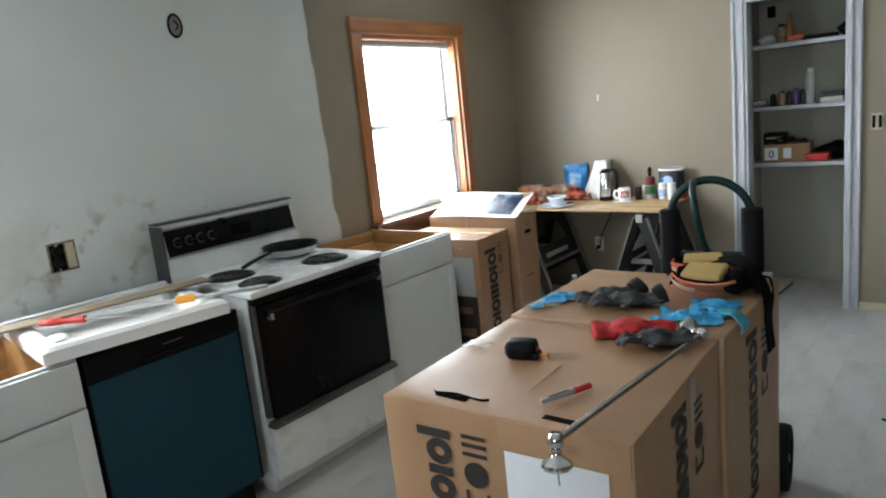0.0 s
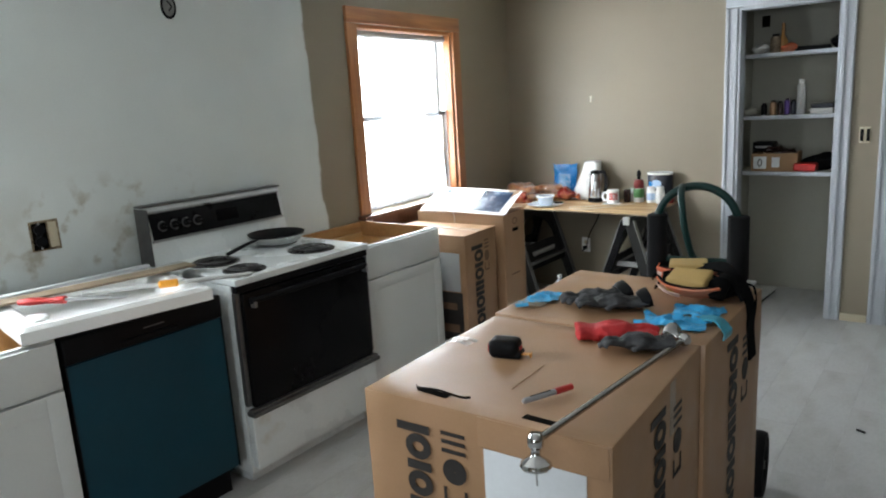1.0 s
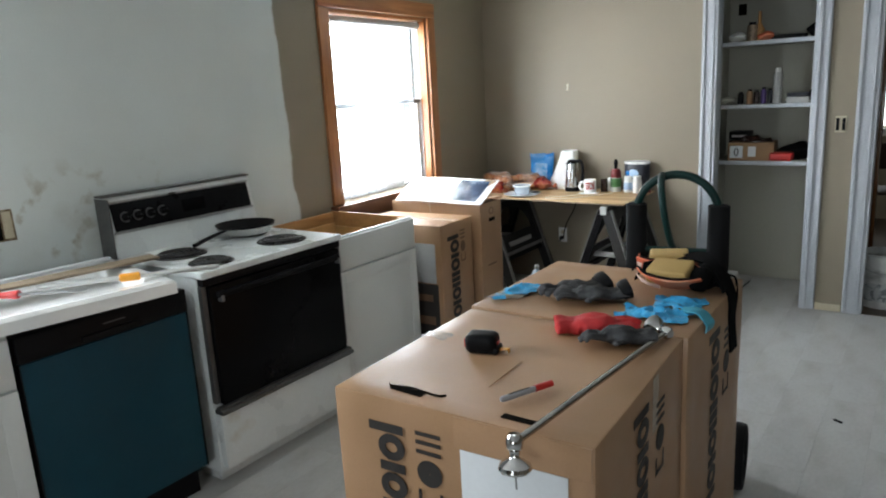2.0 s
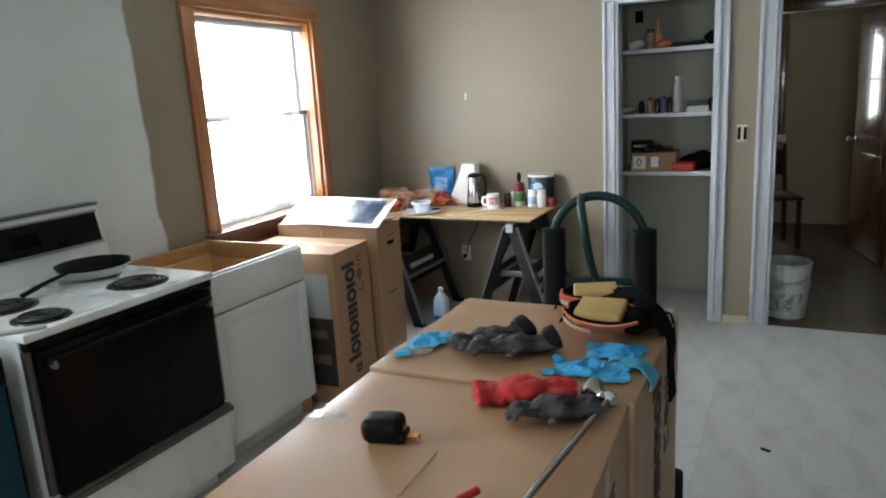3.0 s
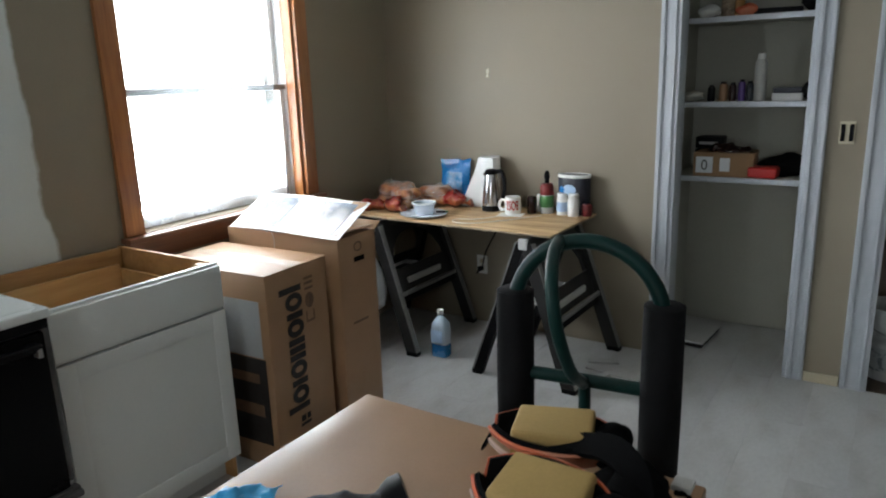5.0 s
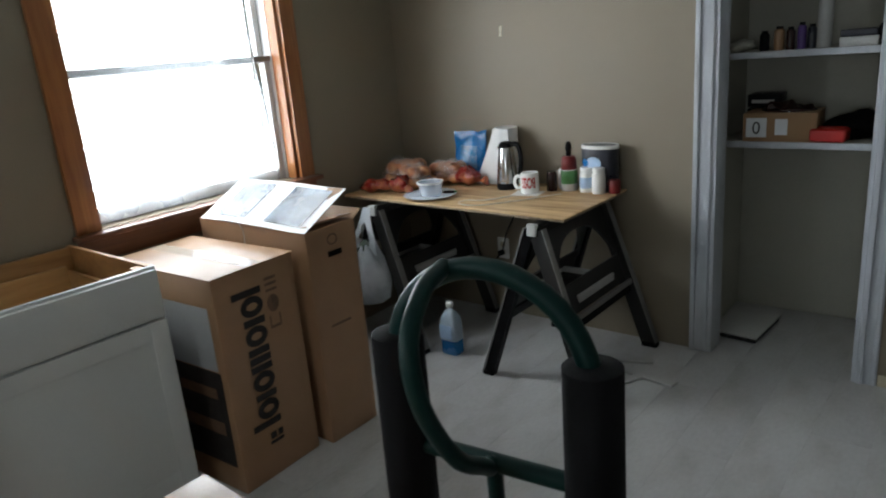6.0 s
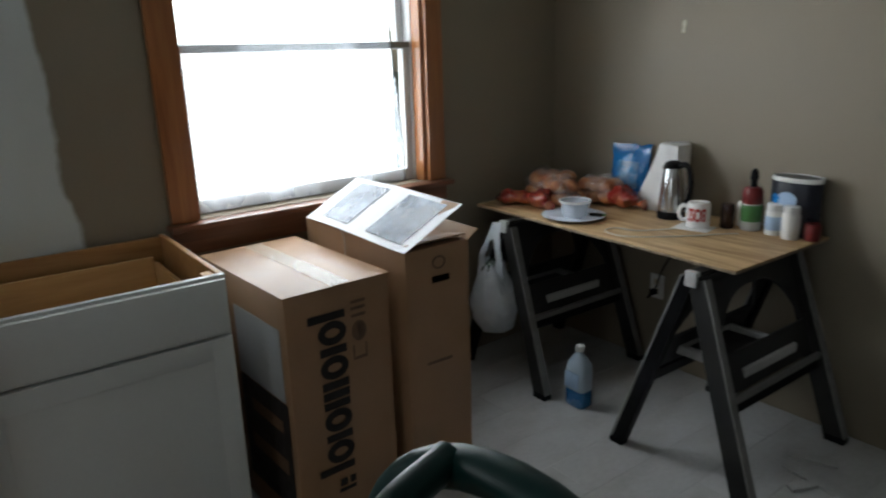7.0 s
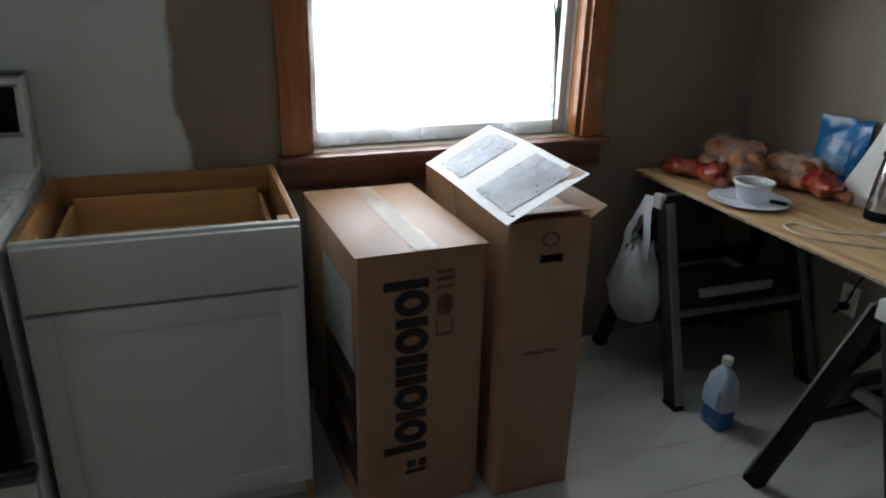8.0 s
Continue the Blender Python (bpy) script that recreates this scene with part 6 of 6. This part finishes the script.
def canister():
    e = thing("coffee_canister", pose(-1.622, 5.18, TZ), "large dark printed coffee tub with white lid rim", "coffee tub")

    def oval(x, y):
        return Matrix.Diagonal((x, y, 1, 1))

    part("body", moved(lathe([(0, 0), (0.95, 0), (1, 0.006), (1, 0.195), (0.96, 0.202), (0, 0.202)], 40), oval(0.092, 0.055)), M_NAVY, e)
    part("lid", moved(lathe([(1.0, 0.200), (1.02, 0.202), (1.02, 0.212), (0.98, 0.217), (0.95, 0.213)], 40), oval(0.092, 0.055)), M_WHITEPL, e, "white lid rim")
    part("lid", moved(lathe([(0.955, 0.2125), (0.93, 0.214), (0, 0.214)], 40), oval(0.092, 0.055)), M_NAVY, e, "dark lid")

    def patch(ang, zc, dw, dh):
        def f(u, v):
            a, b = 2 * u - 1, 2 * v - 1
            t = radians(ang + dw * a * math.sqrt(1 - b * b / 2))
            return Vector((0.0926 * math.cos(t), 0.0556 * math.sin(t), zc + dh * b * math.sqrt(1 - a * a / 2)))
        return grid(14, 10, f, 0.0008)

    part("print_panel", patch(-96, 0.135, 24, 0.030), M_PALEBLUE, e, "pale printed cup picture")
    part("print_panel", patch(-128, 0.135, 15, 0.018), M_BLUEBAG, e, "blue printed oval")


canister()
bottle("red_lidded_jar", -1.532, 5.14, [(0, 0), (0.026, 0), (0.028, 0.004), (0.028, 0.055), (0.024, 0.062), (0, 0.064)], M_DARKRED, "small dark red jar behind the bottles", "jar")
solo("extension_lead", sweep(smooth_path([(-1.95, 4.93, TZ + 0.003), (-2.03, 4.80, TZ + 0.003), (-2.12, 4.77, TZ + 0.003), (-2.11, 4.70, TZ + 0.003), (-2.0, 4.70, TZ + 0.003), (-1.86, 4.86, TZ + 0.003), (-1.79, 4.98, TZ + 0.003), (-1.75, 5.03, TZ + 0.003)]), 0.0025, 6), M_WIRE, I, "thin white cord looped over the tabletop", "cord")


def carrier_bag():
    e = thing("carrier_bag", pose(-2.60, 4.545, 0.225), "white plastic carrier bag hanging from the sawhorse", "bag")
    # gathered sack below, two loop straps above
    prof = [(0.002, 0.0), (0.06, 0.005), (0.108, 0.05), (0.128, 0.12), (0.116, 0.20), (0.085, 0.27), (0.06, 0.32)]
    bm = moved(lathe(prof, 30), Matrix.Diagonal((1.0, 0.62, 1, 1)))
    for v in bm.verts:
        a = math.atan2(v.co.y, v.co.x)
        v.co *= 1 + 0.05 * math.sin(a * 7 + v.co.z * 20)
    part("sack", rough_up(bm, 0.018, 11), M_POLY, e)
    part("contents", rough_up(ball(0.0, 0, 0.285, 0.06, 0.04, 0.05, 14), 0.02, 25), M_DARKGREEN, e, "dark green rubbish inside")
    for dx in (-0.05, 0.045):
        part("strap", rough_up(ribbon(smooth_path([(dx * 1.3, -0.015, 0.27), (dx * 1.1 + 0.01, -0.02, 0.36), (0.035 + dx * 0.3, -0.022, 0.46), (0.055, -0.02, 0.515)]), 0.045, 0.003, (1, 0, 0.2)), 0.008, 25), M_POLY, e, "gathered bag strap")


carrier_bag()


def fluid_jug():
    e = thing("fluid_jug", pose(-2.175, 4.648, 0), "milky plastic jug a third full of blue fluid", "jug")

    def sq(bm, a, b):
        for v in bm.verts:
            r = math.hypot(v.co.x, v.co.y)
            if r > 1e-4 and v.co.z < 0.20:
                c, t = abs(v.co.x / r), abs(v.co.y / r)
                v.co.xy *= 1 / (c ** 5 + t ** 5) ** 0.2
        return moved(bm, Matrix.Diagonal((a, b, 1, 1)))

    part("body", sq(lathe([(0.060, 0.074), (0.060, 0.15), (0.055, 0.19), (0.035, 0.222), (0.016, 0.235), (0.014, 0.245), (0, 0.245)], 32), 0.82, 0.62), M_JUG, e)
    part("fluid", sq(lathe([(0, 0), (0.056, 0.0), (0.0605, 0.006), (0.0605, 0.075), (0, 0.075)], 32), 0.82, 0.62), M_BLUELIQUID, e, "blue fluid in the bottom")
    part("cap", lathe([(0.017, 0.243), (0.018, 0.245), (0.018, 0.266), (0.015, 0.268), (0, 0.268)], 18), M_WHITEPL, e, "white screw cap")
    part("label_panel", sq(moved(box(-0.03, 0.03, -0.041, -0.037, 0.09, 0.16, 0.001), I), 1, 1), M_PALEBLUE, e, "faded label")


fluid_jug()

# ---------------------------------------------------------------- pantry shelves
SH = (0.942, 1.333, 1.754)
for z in SH:
    sf = thing("pantry_shelf", pose(-0.805, 5.51, z), "white painted pantry shelf board", "shelf", "pantry shelves")
    part("board", box(-0.384, 0.384, 0.0, 0.415, -0.02, 0.0, 0.002), M_PANTRY, sf)
    part("lip", box(-0.384, 0.384, -0.014, -0.001, -0.026, 0.002, 0.002), M_TRIM, sf, "white front lip")
solo("cable_stub", box(-0.028, 0.028, -0.01, 0.0, -0.04, 0.04, 0.003), M_HOLE, pose(-1.105, 5.93, 2.0), "dark open wiring hole in the pantry wall", "outlet")
solo("door_catch", moved(box(0, 0.003, -0.05, 0.05, -0.006, 0.006), pose(0, 0, 0, 30)), M_BLACK, pose(-1.189, 5.55, 0.735), "thin black hook on the pantry side wall", "hook")


def shelf_carton():
    e = thing("small_carton", pose(-1.08, 5.51, SH[0] + 0.001, 0, 0, 3), "small open cardboard box with white labels", "cardboard box")
    part("body", rough_up(box(0, 0.30, 0, 0.22, 0, 0.125, 0.003), 0.003, 9), M_CARD_DARK, e)
    part("label_panel", box(0.015, 0.10, -0.004, -0.001, 0.02, 0.105), M_LABEL, e, "white printed label")
    part("print_ring", moved(ring_bm(0.058, 0.062, 0.016, 0.028, 0.007), Matrix(((1, 0, 0, 0), (0, 0, -1, -0.0045), (0, 1, 0, 0), (0, 0, 0, 1)))), M_INK, e, "dark printed oval")
    part("label_panel", box(0.135, 0.185, -0.004, -0.001, 0.03, 0.10), M_LABEL, e, "small white label")
    part("loose_filling", rough_up(ball(0.17, 0.11, 0.125, 0.12, 0.08, 0.035, 18), 0.025, 20), M_DARKJAR, e, "dark bundle sticking out")


shelf_carton()
stack = thing("parts_organizer", pose(-1.12, 5.71, SH[0] + 0.001), "dark stack of small plastic trays", "organizer")
for k in range(3):
    part("tray", box(0, 0.14, 0, 0.14, 0.065 * k, 0.065 * k + 0.06, 0.004), M_BLACK, stack)
    part("tray_label", box(0.02, 0.12, -0.003, -0.0005, 0.065 * k + 0.02, 0.065 * k + 0.035), M_LIGHTGREY, stack)
solo("tool_bag", rough_up(ball(0, 0, 0.045, 0.13, 0.09, 0.055, 20), 0.03, 14), M_FABRIC, pose(-0.645, 5.67, SH[0] + 0.008), "black soft tool bag slumped on the shelf", "bag")
solo("red_pouch", rough_up(box(-0.07, 0.07, -0.05, 0.05, 0, 0.055, 0.015, 3), 0.008, 20), M_RED, pose(-0.735, 5.55, SH[0] + 0.004), "red fabric pouch beside the black bag", "pouch")


def can(x, y, z, r, h, material, label, cap=None, name="spray_can"):
    e = thing(name, pose(x, y, z + 0.001), label, "can", "pantry cans")
    part("body", lathe([(0, 0), (r * 0.95, 0), (r, 0.004), (r, h * 0.8), (r * 0.7, h * 0.88), (0, h * 0.9)], 18), material, e)
    part("cap", lathe([(r * 0.62, h * 0.84), (r * 0.66, h * 0.86), (r * 0.62, h), (0, h)], 16), cap or M_BLACK, e, "plastic cap")


for args in ((-1.02, 5.57, 0.020, 0.085, M_BLACK, "short black bottle on the pantry shelf"), (-0.965, 5.59, 0.022, 0.10, M_CARD, "tan bottle on the pantry shelf"), (-0.915, 5.57, 0.018, 0.095, M_DARKJAR, "dark brown bottle on the pantry shelf"), (-0.875, 5.59, 0.018, 0.11, M_PURPLE, "purple bottle on the pantry shelf"), (-0.835, 5.59, 0.018, 0.10, M_NAVY, "dark blue bottle on the pantry shelf")):
    can(args[0], args[1], SH[1], args[2], args[3], args[4], args[5])
can(-0.79, 5.60, SH[1], 0.029, 0.235, M_LIGHTGREY, "tall clear-grey caulk tube with white cap", M_WHITEPL)
for k, (x, z, w_, h_, mt) in enumerate(((-0.655, 0.0, 0.14, 0.038, M_LIGHTGREY), (-0.66, 0.0385, 0.13, 0.028, M_NAVY))):
    solo("parts_box", box(-w_ / 2, w_ / 2, -0.05, 0.05, 0, h_, 0.004), mt, pose(x, 5.60, SH[1] + 0.001 + z, 0, 0, 4 * k), "flat grey parts box on the shelf" if k == 0 else "flat dark parts box on top of another", "box", "parts boxes")
solo("tape_roll", moved(lathe([(0.028, 0), (0.05, 0), (0.05, 0.05), (0.028, 0.05), (0.028, 0)], 26), pose(0, 0.025, 0.05, 90)), M_BLACK, pose(-0.545, 5.60, SH[1] + 0.001), "dark roll of tape standing on edge", "tape")
solo("cloth_bundle", rough_up(ball(0, 0, 0.022, 0.06, 0.05, 0.024, 16), 0.014, 26), M_PANTRY, pose(-1.12, 5.59, SH[1] + 0.006), "pale cloth bundle on the shelf", "cloth")
solo("cloth_bundle", rough_up(ball(0, 0, 0.03, 0.055, 0.05, 0.03, 16), 0.014, 26), M_WHITEPL, pose(-1.06, 5.59, SH[2] + 0.006), "pale crumpled bundle on the top shelf", "cloth")
can(-0.97, 5.61, SH[2], 0.034, 0.13, M_STRIP, "brown glue bottle with slim nozzle")
solo("amber_bottle", lathe([(0, 0), (0.032, 0), (0.034, 0.004), (0.034, 0.08), (0.012, 0.12), (0.010, 0.20), (0, 0.2)], 20), mat("amber_plastic", (0.40, 0.20, 0.06), 0.35), pose(-0.93, 5.64, SH[2] + 0.001), "amber plastic bottle with a long neck", "bottle")
solo("orange_tool", rough_up(ball(0, 0, 0.025, 0.055, 0.035, 0.026, 16), 0.014, 26), M_ORANGE, pose(-0.875, 5.57, SH[2] + 0.004), "small orange tool on the top shelf", "tool")
solo("dark_saw", rough_up(box(-0.12, 0.10, -0.02, 0.02, 0, 0.03, 0.006), 0.01, 20), M_BLACK, pose(-0.72, 5.59, SH[2] + 0.004, 0, 0, 6), "long dark tool lying on the top shelf", "tool")
solo("dark_bundle", rough_up(ball(0, 0, 0.04, 0.07, 0.06, 0.04, 16), 0.02, 22), M_FABRIC, pose(-0.56, 5.61, SH[2] + 0.008), "dark cloth bundle on the top shelf", "cloth")
sc = thing("bathroom_scale", pose(-1.052, 5.585, 0.001, 0, 0, -4), "flat white bathroom scale on the pantry floor", "scale")
part("platform", box(-0.115, 0.115, -0.17, 0.17, 0.022, 0.034, 0.005), M_LIGHTGREY, sc)
part("base", box(-0.108, 0.108, -0.165, 0.165, 0.0, 0.022, 0.004), M_GREYPLASTIC, sc, "dark base")


# ---------------------------------------------------------------- hall things and floor litter
def bucket():
    e = thing("plaster_bucket", pose(-0.075, 5.50, 0.004), "dirty white plastic bucket with worn label", "bucket")
    part("pail", lathe([(0, 0.004), (0.118, 0.004), (0.12, 0.0), (0.132, 0.19), (0.137, 0.19), (0.139, 0.235), (0.134, 0.235), (0.142, 0.345), (0.147, 0.348), (0.146, 0.36), (0.138, 0.36), (0.118, 0.01), (0, 0.01)], 40), mat("dirty_white_pail", (0.50, 0.51, 0.50), 0.45, vary=0.12, scale=8, second=(0.25, 0.25, 0.24), mix_scale=9, mix_at=(0.5, 0.7)), e)
    part("label_panel", grid(14, 6, lambda u, v: Vector((0.1275 * math.cos(-2.5 + 1.7 * u) * (1 + 0.06 * v), 0.1275 * math.sin(-2.5 + 1.7 * u) * (1 + 0.06 * v), 0.05 + 0.12 * v))), mat("worn_label", (0.40, 0.42, 0.42), 0.5, second=(0.16, 0.18, 0.19), mix_scale=24, mix_at=(0.5, 0.56)), e, "worn printed label")
    part("bail", sweep(smooth_path([(-0.145, 0, 0.30), (-0.09, -0.12, 0.26), (0.0, -0.155, 0.245), (0.09, -0.12, 0.26), (0.145, 0, 0.30)]), 0.003, 8), M_STEEL, e, "wire bail")


bucket()
chair = thing("dark_folding_chair", pose(-0.22, 7.6, 0, 0, 0, 20), "dark wooden chair standing in the far room", "chair")
part("seat", box(-0.2, 0.2, -0.2, 0.2, 0.44, 0.47, 0.01), M_DARKWOOD, chair)
for x in (-0.17, 0.17):
    part("rear_leg", ribbon([(x, 0.16, 0), (x, 0.19, 0.45), (x, 0.26, 0.9)], 0.035, 0.03, (1, 0, 0)), M_DARKWOOD, chair)
    part("front_leg", ribbon([(x, -0.19, 0), (x, -0.17, 0.44)], 0.035, 0.03, (1, 0, 0)), M_DARKWOOD, chair)
part("backrest", box(-0.16, 0.16, 0.215, 0.235, 0.62, 0.86, 0.008), M_DARKWOOD, chair)

for x, y, rz, l, w_, tilt in ((-1.265, 4.858, -9, 0.29, 0.06, 0), (-1.36, 4.98, 20, 0.16, 0.05, 0), (-1.30, 4.80, 65, 0.12, 0.035, 0)):
    solo("wood_offcut", rough_up(box(-l / 2, l / 2, -w_ / 2, w_ / 2, 0, 0.012, 0.002), 0.002, 15, x), M_LIGHTGREY, pose(x, y, 0.001, 0, 0, rz), "pale wooden offcut lying on the floor", "offcut", "floor offcuts")
solo("floor_scrap", rough_up(box(-0.02, 0.02, -0.006, 0.006, 0, 0.008, 0.002), 0.004, 50), M_BLACK, pose(-0.128, 3.582, 0.001, 0, 0, -25), "small black scrap on the floor", "scrap")

solo("wall_scuff", rough_up(grid(5, 5, lambda u, v: Vector((-0.008 + 0.016 * u, 0, -0.022 + 0.044 * v))), 0.008, 60), M_IVORY, pose(-2.187, BY - 0.002, 1.516), "small pale plaster scuff on the wall", "scuff")
# ---------------------------------------------------------------- floor planks
PW, PL = 0.193, 1.22
plank_meshes = {}


def plank_mesh(w_, l):
    key = (round(w_, 3), round(l, 3))
    if key not in plank_meshes:
        plank_meshes[key] = mesh_of("plank", box(0.0004, w_ - 0.0004, 0.0003, l - 0.0003, -0.006, 0.0, 0.0006, 1), M_FLOOR)
    return plank_meshes[key]


col = 0
x = -0.19 - 15 * PW
while x < 2.39:
    y = -1.6 - (0.37 * col % 1) * PL
    while y < 5.93:
        y0, y1 = max(y, -1.6), min(y + PL, 5.925)
        x0, x1 = max(x, WX - 0.13), min(x + PW, 2.4)
        if y1 - y0 > 0.03 and x1 - x0 > 0.02:
            p = new("plank", plank_mesh(x1 - x0, y1 - y0))
            p.location = (x0, y0, 0)
            p.parent = floor
        y += PL
    x += PW
    col += 1
